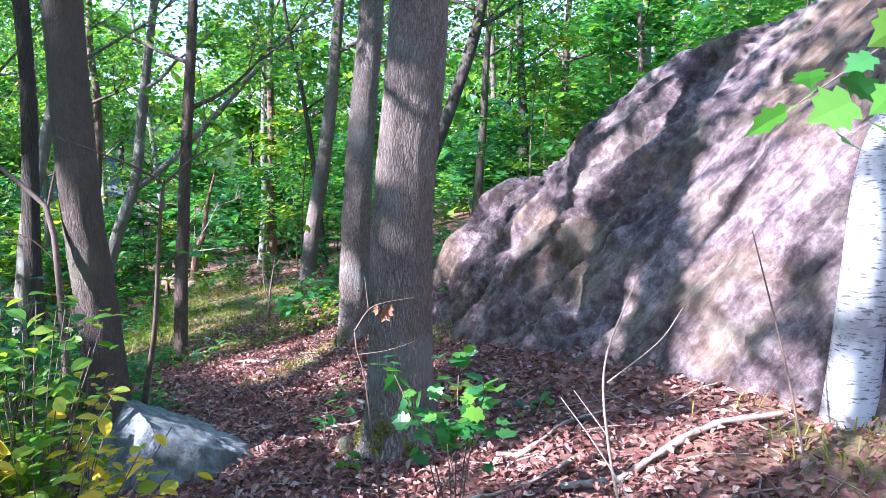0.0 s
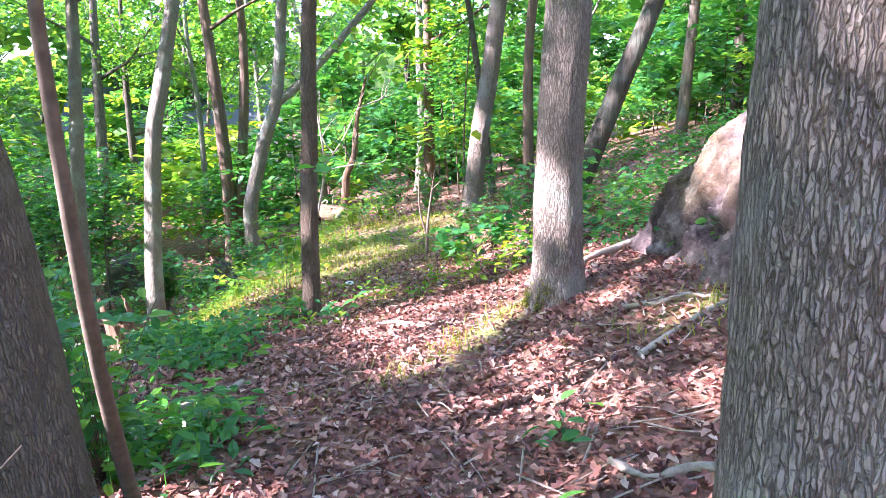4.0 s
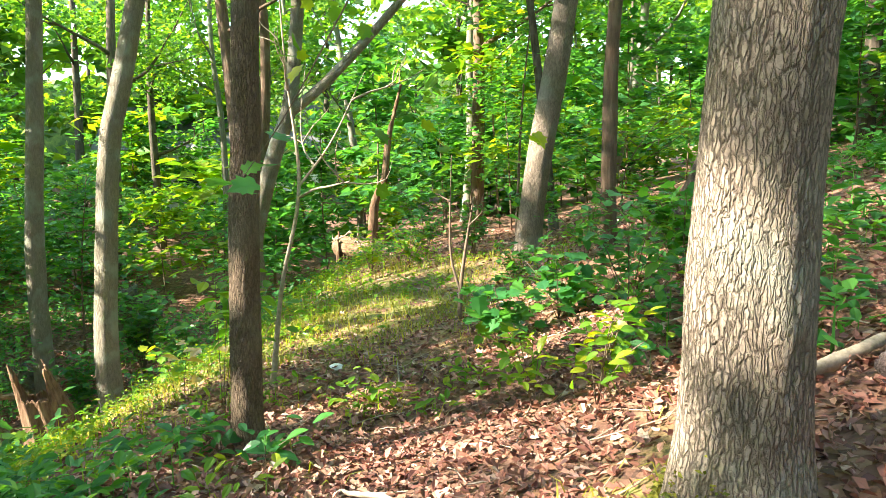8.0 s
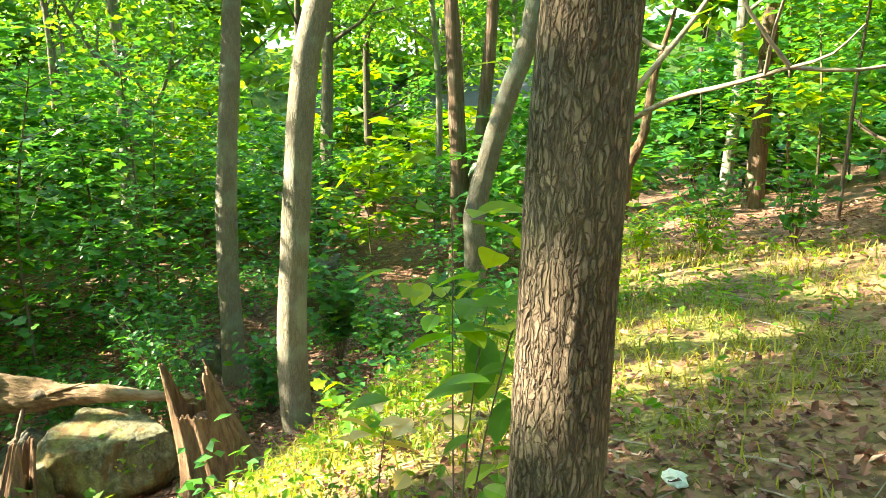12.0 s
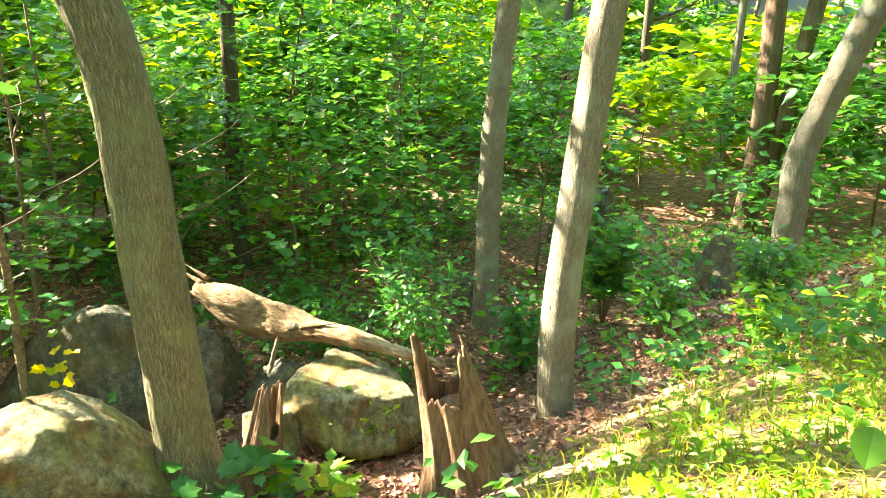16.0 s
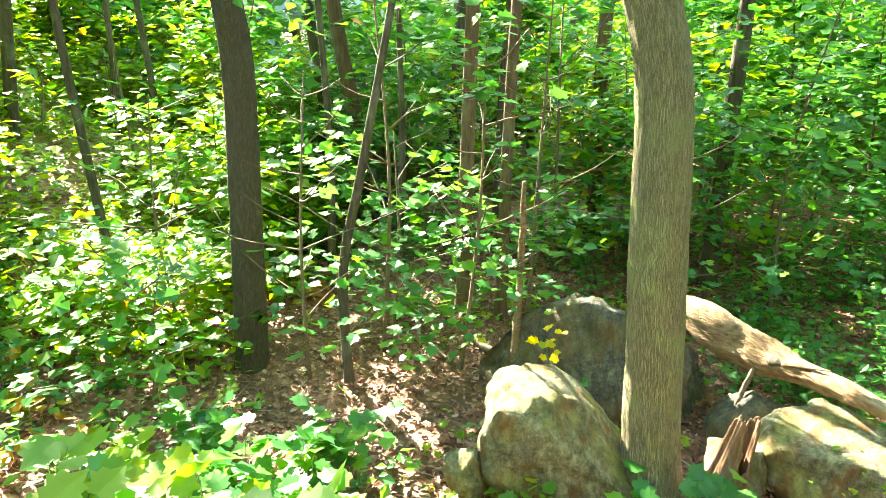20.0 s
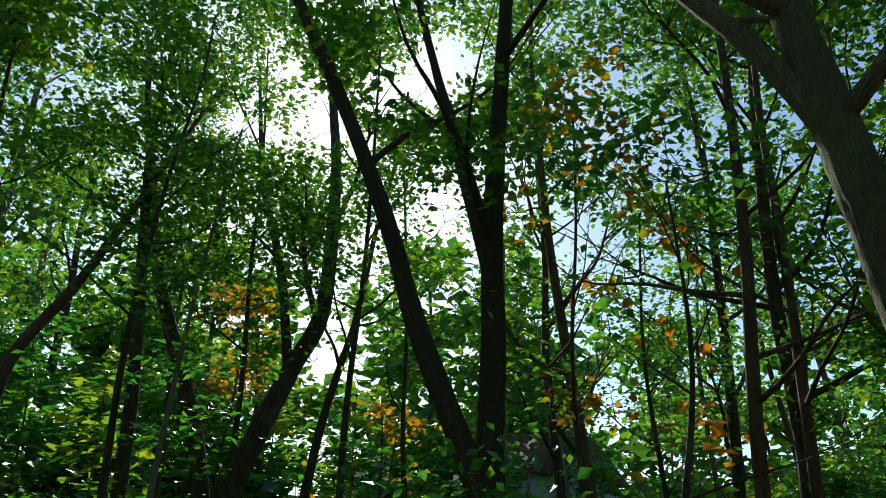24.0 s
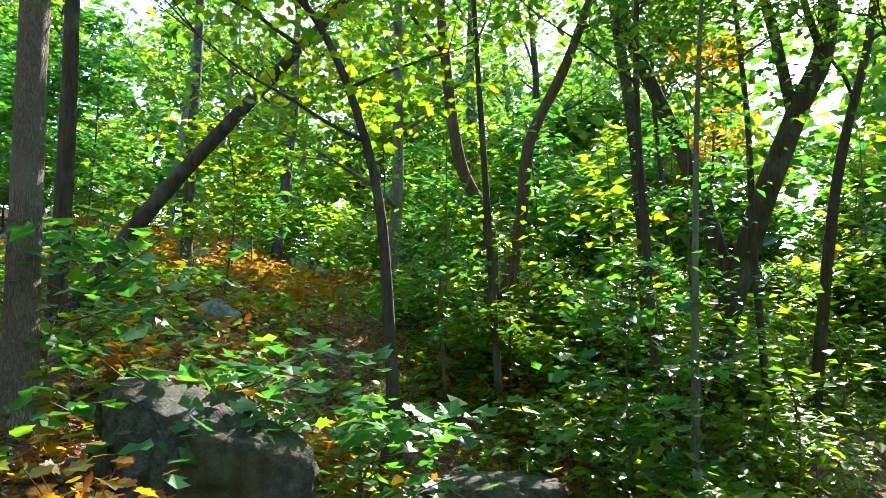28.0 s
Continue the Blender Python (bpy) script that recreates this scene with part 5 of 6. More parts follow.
# snapped trunk on the knoll's far side
stump("tall snapped red-brown trunk holding a fallen log", (-7.66, 19.33, -3.3), 2.25, 0.42, [(200, 1.0, 80), (330, 0.97, 60)], 8, (0, 0), ROTTEN, low=0.8)
log("pale fallen trunk lying from the snapped stump onto the knoll", [(-7.95, 19.5, -1.42), (-7.2, 19.05, -1.44), (-6.4, 18.1, -1.5), (-5.55, 17.15, -1.52)], [0.23, 0.22, 0.19, 0.15], PALE_WOOD, 9)
log("curved bare dead stem standing by the snapped trunk", [(-7.14, 19.33, -1.6), (-7.08, 19.33, -0.85), (-7.02, 19.33, -0.47), (-6.81, 19.33, -0.02), (-6.75, 19.33, 0.34), (-6.68, 19.35, 0.85), (-6.52, 19.4, 1.5), (-6.42, 19.45, 1.9)],
    [0.12, 0.10, 0.085, 0.08, 0.065, 0.05, 0.035, 0.02], ROTTEN, 10, 16, name="dead_tree", category="dead tree", rough=0.2)
tangle = np.random.default_rng(70)
for k in range(9):
    p0 = np.array([-7.5, 19.25, -1.25]) + tangle.normal(0, 0.12, 3)
    p1 = p0 + (tangle.normal(0, 0.35), tangle.normal(-0.1, 0.2), tangle.uniform(-0.5, 0.6))
    log("thin grey vine tangled over the snapped trunk", [p0, 0.5 * (p0 + p1) + tangle.normal(0, 0.08, 3), p1], [0.014, 0.01, 0.005], DEAD, 71 + k, 6, name="dead_vine", category="vine")
log("pale broken dead sapling behind the tan boulder", [(-11.23, 9.44, -3.2), (-11.22, 9.5, -1.9), (-11.23, 9.53, -0.9)], [0.045, 0.035, 0.025], PALE_WOOD, 11, 10, name="dead_sapling", category="dead tree")
log("long grey branch lying on the bank", [(-8.3, 6.3, gz(-8.3, 6.3) + 0.25), (-8.15, 6.68, gz(-8.15, 6.68) + 0.2), (-7.75, 7.15, gz(-7.75, 7.15) + 0.03)], [0.035, 0.05, 0.03], TWIG, 12, 10, name="fallen_branch", category="branch")
STICKS = [((-3.1, 7.0), (-3.35, 6.1), 0.03), ((-0.75, 5.75), (-0.2, 5.6), 0.02), ((0.6, 3.4), (1.9, 3.75), 0.025), ((-0.2, 3.1), (0.9, 2.9), 0.018), ((0.1, 2.7), (1.2, 3.0), 0.014), ((-0.4, 3.3), (0.7, 3.6), 0.016),
          ((-1.0, 9.3), (-0.2, 9.9), 0.03), ((-0.7, 7.9), (-0.1, 7.5), 0.02), ((-0.5, 6.9), (0.0, 7.4), 0.02), ((-1.6, 10.9), (-0.9, 11.2), 0.02), ((-8.0, 10.2), (-8.6, 9.6), 0.02), ((-12.3, 9.0), (-11.4, 9.8), 0.05),
          ((-13.0, 8.2), (-11.8, 8.7), 0.03), ((-12.8, 11.6), (-11.9, 10.9), 0.035), ((0.3, 4.1), (1.3, 4.3), 0.015), ((-0.9, 5.2), (-0.1, 5.35), 0.014), ((-8.3, 10.4), (-7.6, 10.9), 0.015), ((-2.1, 8.9), (-2.9, 9.1), 0.012)]
for k, ((x0, y0), (x1, y1), r) in enumerate(STICKS):
    gen = np.random.default_rng(k)
    pts = [(x0 + (x1 - x0) * s + gen.normal(0, 0.04), y0 + (y1 - y0) * s + gen.normal(0, 0.04)) for s in np.linspace(0, 1, 5)]
    log("fallen grey stick lying on dead leaves", [(x, y, gz(x, y) + r + gen.uniform(0, 0.03)) for x, y in pts], [r, r * 0.9, r * 0.5], DEAD, k, 7, name="fallen_branch", category="branch", rough=0.1)


def bare(label, root_at, lines, material=TWIG, name="bare_sapling"):
    """A bare sapling: each line is a list of points and a base radius."""
    root = thing(name, root_at, label, "sapling")
    for k, (pts, r) in enumerate(lines):
        path, f = spline(pts, 14)
        geo = Geo()
        tube(geo, path, r * (1 - 0.6 * f), 8, 0.1)
        part("stem" if k == 0 else "branch", geo.mesh("branch"), material, root)
    return root


bare("thin reddish bare sapling with forked twigs behind the boulder", (-2.2, 4.92, -0.6), [([(-2.2, 4.92, -0.62), (-2.14, 4.75, -0.12), (-1.88, 4.38, 0.55), (-1.76, 4.22, 1.2), (-1.7, 4.17, 1.49)], 0.028), ([(-1.7, 4.17, 1.49), (-1.48, 4.14, 1.66), (-1.2, 4.13, 1.78)], 0.009),
     ([(-1.7, 4.17, 1.49), (-1.78, 3.95, 1.59), (-2.03, 3.6, 1.74)], 0.009), ([(-1.5, 4.14, 1.65), (-1.45, 4.2, 1.9), (-1.5, 4.25, 2.3)], 0.006)], TWIG)
bare("pale bare forked twig in front of the rock face", (0.78, 2.95, 0.0), [([(0.81, 2.9, -0.05), (0.75, 2.98, 0.3), (0.73, 3.01, 0.69), (0.86, 2.98, 1.09)], 0.009), ([(0.74, 3.0, 0.6), (0.95, 2.95, 0.8), (1.05, 2.95, 0.95)], 0.005),
     ([(0.75, 2.98, 0.35), (0.6, 3.05, 0.55)], 0.004), ([(0.9, 2.85, -0.02), (0.7, 3.0, 0.3), (0.55, 3.1, 0.5)], 0.006)], DEAD)
bare("thin dark twig leaning on the rock face", (1.8, 3.3, 0.1), [([(1.82, 3.28, 0.05), (1.72, 3.36, 0.6), (1.6, 3.52, 1.25)], 0.009)], TWIG)
bare("brown bare sapling bent over the shrubs", (-2.4, 4.25, -0.5), [([(-2.38, 4.25, -0.55), (-2.4, 4.25, 0.3), (-2.45, 4.3, 1.0), (-2.52, 4.35, 1.33), (-2.75, 4.4, 1.52), (-3.05, 4.4, 1.75), (-3.5, 4.4, 2.05)], 0.03),
     ([(-2.52, 4.35, 1.33), (-2.48, 4.4, 1.6), (-2.4, 4.45, 2.0)], 0.01), ([(-2.45, 4.3, 1.0), (-2.57, 4.25, 1.14), (-2.7, 4.2, 1.2)], 0.006)], TWIG)
snag = bare("thin broken dead twig with brown oak leaves beside the trail", (-0.3, 2.85, -0.1), [([(-0.24, 2.86, -0.2), (-0.3, 2.82, 0.4), (-0.33, 2.8, 0.69), (-0.36, 2.8, 0.79), (-0.37, 2.8, 0.89)], 0.007), ([(-0.37, 2.8, 0.88), (-0.31, 2.8, 0.97), (-0.25, 2.8, 1.0), (-0.12, 2.82, 1.02)], 0.004),
     ([(-0.36, 2.8, 0.78), (-0.23, 2.8, 0.8), (-0.1, 2.82, 0.84)], 0.003), ([(-0.31, 2.8, 0.97), (-0.33, 2.85, 1.1)], 0.003)], TWIG, "dead_twig")
g = Geo()
leaf_mesh(g, np.array([(-0.27, 2.79, 1.0), (-0.24, 2.8, 0.97), (-0.21, 2.8, 1.0)]), 0.085, OAK_LEAF, 0.5, up=(0.2, -0.9, 0.3), gen=np.random.default_rng(3), thin=False, droop=1.5)
part("leaves", g.mesh("leaves", False), plain_leaf("dry_oak_leaf", [(0.0, (0.26, 0.12, 0.06)), (1.0, (0.4, 0.21, 0.11))]), snag, "curled brown oak leaves")
bare("pale dead twig lying across the leaning trunk", (-2.2, 3.3, -0.3), [([(-2.15, 3.5, -0.35), (-2.0, 3.62, 0.15), (-1.86, 3.74, 0.35), (-1.72, 3.86, 0.45), (-1.63, 3.93, 0.55)], 0.005), ([(-1.9, 3.72, 0.31), (-1.81, 3.91, 0.31), (-1.65, 4.03, 0.30)], 0.003)], TWIG, "dead_branch")

# crumpled litter on the trail
bm = bmesh.new()
bmesh.ops.create_icosphere(bm, subdivisions=3, radius=0.05)
for v in bm.verts:
    k = noise.noise(v.co * 22) * 0.6 + noise.noise(v.co * 55) * 0.25
    v.co *= 1 + k
    v.co.z *= 0.45
me = bpy.data.meshes.new("crumpled_bag")
bm.to_mesh(me)
bm.free()
bag = part("crumpled_bag", me, plain("white_plastic", (0.75, 0.76, 0.78), 0.35, 0.08))
bag.location = (-3.98, 11.31, gz(-3.98, 11.31) + 0.04)
tagged(bag, "crumpled white plastic bag on the dead leaves", "litter")


def mushroom(label, at, height, cap, material):
    root = thing("mushroom", at, label, "mushroom", "mushrooms at the oak's foot")
    g = Geo()
    tube(g, [(at[0], at[1], at[2] - 0.02), (at[0] + 0.004, at[1], at[2] + height * 0.6), (at[0], at[1], at[2] + height)], [cap * 0.3, cap * 0.22, cap * 0.2], 10)
    part("stalk", g.mesh("stalk"), material, root)
    g = Geo()
    zs = np.array([0.0, 0.05, 0.3, 0.6, 0.85, 1.0])
    rs = np.array([0.25, 1.0, 0.92, 0.7, 0.4, 0.05]) * cap
    tube(g, [(at[0], at[1], at[2] + height + z * cap * 0.6) for z in zs], rs, 16, 0.05)
    part("cap", g.mesh("cap"), material, root, "smooth yellow cap")


YELLOW_CAP = plain("yellow_cap", (0.72, 0.47, 0.06), 0.5, 0.15, 60)
for k, (x, y, h, r) in enumerate([(0.1, 5.32, 0.08, 0.06), (0.19, 5.36, 0.06, 0.05), (0.06, 5.2, 0.05, 0.03)]):
    mushroom("small yellow mushroom in the leaves by the oak", (x, y, gz(x, y) + 0.01), h, r, YELLOW_CAP)

# ---- small plants as one thing each ----
def plant(label, at, height, leaves, size, material, seed, kind=OVATE, spread=0.25, name="small_plant", group="small plants", lean=(0, 0), low=3):
    """Several thin stems that each carry leaves."""
    gen = np.random.default_rng(seed)
    base = np.array([at[0], at[1], gz(at[0], at[1]) if len(at) < 3 else at[2]])
    root = thing(name, base, label, "plant", group)
    pos = []
    for k in range(max(1, leaves // 14)):
        a = gen.uniform(0, 6.3)
        tip = base + (math.cos(a) * spread * gen.uniform(0.2, 1) + lean[0], math.sin(a) * spread * gen.uniform(0.2, 1) + lean[1], height * gen.uniform(0.7, 1.1))
        path, f = spline([base - (0, 0, 0.03), base * 0.5 + tip * 0.5 + (0, 0, height * 0.12), tip], 9)
        geo = Geo()
        tube(geo, path[::2], 0.0028 * (1 - 0.6 * f[::2]) + 0.0012, 4)
        part("stem", geo.mesh("stem"), TWIG, root)
        pos.append(path[gen.integers(low, 9, 14)] + gen.normal(0, 1, (14, 3)) * (size * 0.7, size * 0.7, size * 0.35))
    geo = Geo()
    leaf_mesh(geo, np.concatenate(pos), size, kind, 0.35, gen=gen, thin=False, droop=0.3)
    part("leaves", geo.mesh("leaves", False), material, root)
    return root


plant("maple seedling with broad bright leaves before the oak", (0.05, 3.0), 0.82, 98, 0.085, LEAF_UNDER, 1, MAPLE, 0.3, "maple_seedling", low=6)
plant("shrub with clear yellow autumn leaves beside the trail", (-1.48, 2.48), 0.8, 135, 0.09, LEAF_YELLOW, 2, OVATE, 0.4, "shrub")
plant("yellowing leafy shrub against the leaning trunk", (-2.05, 3.75), 0.75, 63, 0.09, LEAF_YELLOW, 4, OVATE, 0.3, "shrub")
for k, (x, y, h, n, sz) in enumerate([(-1.35, 2.2, 0.95, 110, 0.1), (-1.65, 2.6, 1.25, 200, 0.1), (-2.1, 3.0, 1.35, 260, 0.1), (-2.6, 3.2, 1.4, 240, 0.1), (-2.0, 2.4, 1.2, 200, 0.1), (-2.9, 4.4, 1.0, 120, 0.11), (-3.3, 4.2, 1.2, 150, 0.12),
                                      (-1.55, 2.05, 0.5, 60, 0.09), (-3.0, 5.6, 0.8, 120, 0.12), (-3.8, 5.2, 1.2, 160, 0.12), (-4.2, 6.4, 1.0, 140, 0.12)]):
    plant("leafy shrub with green and yellowing oval leaves", (x, y), h, int(n * 1.9), sz * 0.85, LEAF_YELLOW if k in (0, 7) else LEAF_LIME if k in (1, 4) else LEAF_UNDER, 40 + k, OVATE, 0.45, "shrub", "shrubs by the trail")
plant("hickory seedling with long bright compound leaves", (-4.43, 10.35), 1.15, 54, 0.17, LEAF_LIME, 60, OVATE, 0.35, "hickory_seedling")
plant("hickory seedling with bright leaves on the knoll edge", (-4.85, 11.4), 0.75, 45, 0.15, LEAF_LIME, 61, OVATE, 0.4, "hickory_seedling")
plant("seedling with pale pinkish dry leaves at the bank", (-5.05, 10.68), 0.6, 27, 0.13, LEAF_PALE, 64, OVATE, 0.2, "dry_seedling", low=5)
plant("small shrub with yellowing autumn leaves", (-5.6, 11.25), 0.5, 36, 0.09, LEAF_LIME, 62, MAPLE, 0.25, "shrub")
plant("yellow-leaved seedling before the dark boulder", (-10.4, 9.75, -2.6), 0.7, 27, 0.1, LEAF_YELLOW, 63, MAPLE, 0.25, "maple_seedling")
for k, (x, y, h, n, sz, m) in enumerate([(-8.9, 10.35, 0.4, 36, 0.17, LEAF_UNDER), (-8.9, 10.9, 0.4, 36, 0.16, LEAF_UNDER), (-8.7, 11.35, 0.35, 27, 0.13, LEAF_LIME), (-9.05, 9.2, 0.35, 27, 0.13, LEAF_LIME), (-9.0, 11.9, 0.65, 70, 0.07, LEAF_LIME),
                                         (-9.9, 12.9, 1.2, 220, 0.1, LEAF_UNDER), (-10.8, 13.2, 1.3, 240, 0.11, LEAF_UNDER), (-9.6, 14.0, 0.8, 160, 0.12, LEAF_UNDER), (-9.9, 15.6, 1.2, 240, 0.13, LEAF_UNDER), (-10.9, 12.3, 0.7, 120, 0.1, LEAF_UNDER),
                                         (-8.8, 15.3, 0.7, 160, 0.12, LEAF_UNDER), (-7.9, 15.6, 0.7, 160, 0.12, LEAF_UNDER), (-7.3, 14.6, 0.5, 110, 0.1, LEAF_LIME),
                                         (-3.9, 9.6, 0.3, 45, 0.12, LEAF_UNDER), (-3.5, 9.45, 0.25, 36, 0.12, LEAF_UNDER), (-2.1, 10.2, 0.5, 70, 0.1, LEAF_LIME), (-1.7, 9.9, 0.55, 80, 0.1, LEAF_LIME), (-2.6, 11.6, 0.5, 110, 0.13, LEAF_UNDER),
                                         (-2.2, 12.0, 0.5, 110, 0.13, LEAF_UNDER), (-2.9, 13.6, 0.55, 130, 0.1, LEAF_UNDER), (-2.2, 14.2, 0.7, 150, 0.12, LEAF_UNDER), (-1.6, 11.4, 0.7, 130, 0.12, LEAF_UNDER), (-1.2, 12.4, 0.8, 160, 0.13, LEAF_UNDER),
                                         (-5.0, 15.8, 0.6, 150, 0.1, LEAF_LIME), (-5.7, 16.0, 0.6, 150, 0.1, LEAF_LIME), (-4.3, 17.0, 0.8, 200, 0.12, LEAF_UNDER), (-5.3, 17.5, 0.8, 200, 0.12, LEAF_UNDER), (-3.3, 17.2, 0.9, 200, 0.13, LEAF_UNDER),
                                         (-3.2, 10.5, 0.2, 36, 0.09, LEAF_LIME), (-0.9, 5.0, 0.2, 18, 0.1, LEAF_UNDER), (-0.75, 4.3, 0.2, 18, 0.08, LEAF_LIME), (-0.9, 6.0, 0.15, 18, 0.09, LEAF_UNDER), (0.6, 4.6, 0.15, 18, 0.1, LEAF_UNDER),
                                         (-0.05, 9.3, 0.4, 70, 0.12, LEAF_UNDER), (0.2, 8.7, 0.3, 50, 0.1, LEAF_UNDER), (-6.0, 9.8, 0.4, 54, 0.13, LEAF_UNDER), (-6.3, 10.4, 0.35, 54, 0.12, LEAF_LIME), (-6.6, 9.2, 0.4, 63, 0.14, LEAF_UNDER),
                                         (-6.3, 8.2, 0.7, 81, 0.17, LEAF_LIME), (-6.9, 8.0, 0.7, 81, 0.17, LEAF_LIME), (-6.6, 7.4, 0.7, 81, 0.17, LEAF_LIME), (-7.4, 7.8, 0.75, 81, 0.17, LEAF_LIME), (-7.6, 8.35, 0.7, 81, 0.17, LEAF_LIME),
                                         (-7.2, 7.1, 0.6, 90, 0.18, LEAF_UNDER), (-8.2, 7.9, 0.6, 90, 0.17, LEAF_UNDER), (-8.8, 7.4, 0.7, 110, 0.16, LEAF_UNDER), (-9.4, 7.9, 0.8, 110, 0.16, LEAF_UNDER), (-8.6, 6.6, 0.6, 110, 0.16, LEAF_LIME),
                                         (-9.6, 6.8, 0.5, 100, 0.14, LEAF_UNDER), (-6.4, 6.5, 0.6, 100, 0.15, LEAF_LIME), (-5.3, 6.3, 0.6, 100, 0.14, LEAF_UNDER), (-5.0, 5.0, 0.7, 130, 0.13, LEAF_UNDER), (-5.9, 5.2, 0.6, 130, 0.14, LEAF_UNDER),
                                         (-6.6, 4.4, 0.7, 130, 0.14, LEAF_GOLD), (-6.9, 3.2, 0.6, 130, 0.13, LEAF_GOLD), (-7.6, 3.6, 0.6, 130, 0.14, LEAF_UNDER), (-5.0, 3.6, 0.6, 110, 0.13, LEAF_GOLD), (-6.2, 1.3, 0.5, 110, 0.14, LEAF_GOLD),
                                         (-7.2, 1.4, 0.5, 110, 0.14, LEAF_GOLD), (-8.0, 2.6, 0.6, 110, 0.14, LEAF_UNDER), (-8.6, 3.4, 0.6, 110, 0.14, LEAF_LIME), (-5.6, 0.6, 0.5, 110, 0.14, LEAF_GOLD), (-6.6, 0.0, 0.6, 110, 0.14, LEAF_GOLD)]):
    lb = {LEAF_UNDER: "broad-leaved green plant on the forest floor", LEAF_LIME: "sunlit yellow-green leafy plant on the forest floor", LEAF_GOLD: "golden autumn plant on the hillside floor"}[m]
    plant(lb, (x, y), h * (1.2 if 5 <= k <= 11 else 1), int(n * (2.2 if 5 <= k <= 11 else 1.1)), sz, m, 300 + k, MAPLE if sz >= 0.13 else OVATE, 0.22 + 0.35 * h)
bare("oak twig hanging in front of the rock face", (1.5, 2.1, 1.95), [([(1.7, 2.3, 2.1), (1.35, 2.0, 1.95), (1.0, 1.95, 1.72)], 0.006)], TWIG, "hanging_branch")
hang = Geo()
leaf_mesh(hang, np.array([(1.05, 1.95, 1.75), (1.12, 1.9, 1.72), (0.98, 1.98, 1.7), (1.2, 1.95, 1.85), (1.1, 1.85, 1.6), (1.18, 1.9, 1.66), (1.25, 2.0, 1.9), (1.3, 1.95, 1.95), (1.15, 1.98, 1.8), (1.22, 1.86, 1.75), (1.0, 1.9, 1.8)]), 0.12, MAPLE, 0.6, thin=False, droop=0.5)
part("leaves", hang.mesh("leaves", False), LEAF_UNDER, [o for o in scene.objects if o.name.startswith("hanging_branch")][0])
for lb, pts, spots_at in [("leafy twig hanging over the trail", [(-2.9, 9.6, 1.5), (-3.2, 9.4, 0.9), (-3.4, 9.28, 0.58)], [(-3.33, 9.27, 0.54), (-3.42, 9.3, 0.6), (-3.5, 9.27, 0.55), (-3.3, 9.36, 0.62), (-3.25, 9.4, 0.75), (-3.45, 9.22, 0.5)])]:
    ob = bare(lb, pts[0], [(pts, 0.006)], TWIG, "hanging_branch")
    g = Geo()
    leaf_mesh(g, np.array(spots_at), 0.14, MAPLE, 0.3, thin=False)
    part("leaves", g.mesh("leaves", False), LEAF_UNDER, ob)


# ---- the floor's stuff: dead leaves, twigs, herbs, grass ----
def stuff(name, geo, material, label, category):
    ob = part(name, geo.mesh(name, False), material)
    return tagged(ob, label, category, kind="stuff")


def spread_points(count, box, gen, density):
    x, y = gen.uniform(box[0], box[1], count), gen.uniform(box[2], box[3], count)
    keep = gen.random(count) < density(x, y)
    return x[keep], y[keep]


def on_ground(x, y, lift, gen):
    return np.stack([x, y, ground(x, y) + gen.uniform(*lift, len(x))], 1)


gen = np.random.default_rng(5)
near_route = lambda x, y: np.min([np.hypot(x - a, y - b) for a, b in route], axis=0)
geo = Geo()
x, y = spread_points(108000, (-6.2, 2.6, 0.6, 13.5), gen, lambda x, y: np.clip(1.15 - near_route(x, y) / 4.5, 0.05, 1) * (1 - 0.78 * mossy(x, y)) * (x < foot_x(y) + 0.3))
leaf_mesh(geo, on_ground(x, y, (0.0, 0.035), gen), 0.058, DRY_LEAF, 0.45, gen=gen, thin=False)
stuff("dead_leaves", geo, LITTER, "brown curled oak leaves covering the trail", "dead leaves")
geo = Geo()
x, y = spread_points(80000, (-17, 3.5, -4, 22), gen, lambda x, y: np.clip(near_route(x, y) / 4 - 0.2, 0, 1) * (1 - 0.9 * mossy(x, y)) * (x < foot_x(y) + 0.3) * np.clip(1.3 - near_route(x, y) / 14, 0, 1))
leaf_mesh(geo, on_ground(x, y, (0.0, 0.03), gen), 0.075, RHOMB, 0.4, gen=gen, thin=False)
stuff("dead_leaves", geo, LITTER, "brown dead leaves strewn on the gully floor and slopes", "dead leaves")

geo = Geo()
x, y = spread_points(32000, (-18, -7.5, 4, 17), gen, lambda x, y: np.clip(1.4 - near_route(x, y) / 12, 0, 1))
leaf_mesh(geo, on_ground(x, y, (0.0, 0.04), gen), 0.072, DRY_LEAF, 0.45, gen=gen, thin=False)
stuff("dead_leaves", geo, LITTER, "reddish brown dead leaves on the gully floor", "dead leaves")
geo = Geo()
x, y = spread_points(26000, (-14, -3.8, -10, 3.8), gen, lambda x, y: np.clip(1.5 * (0.5 + 0.5 * vnoise(np.stack([x * 0.8, y * 0.8, x * 0], 1))) - 0.2, 0, 1))
leaf_mesh(geo, on_ground(x, y, (0.01, 0.07), gen), 0.08, RHOMB, 0.5, gen=gen, thin=False)
stuff("fallen_leaves", geo, LEAF_GOLD, "golden and orange fallen leaves on the hillside", "fallen leaves")
geo = Geo()
x, y = spread_points(2600, (-13, 2.6, 0.8, 15), gen, lambda x, y: np.clip(1.1 - near_route(x, y) / 7, 0.05, 1) * (x < foot_x(y)))
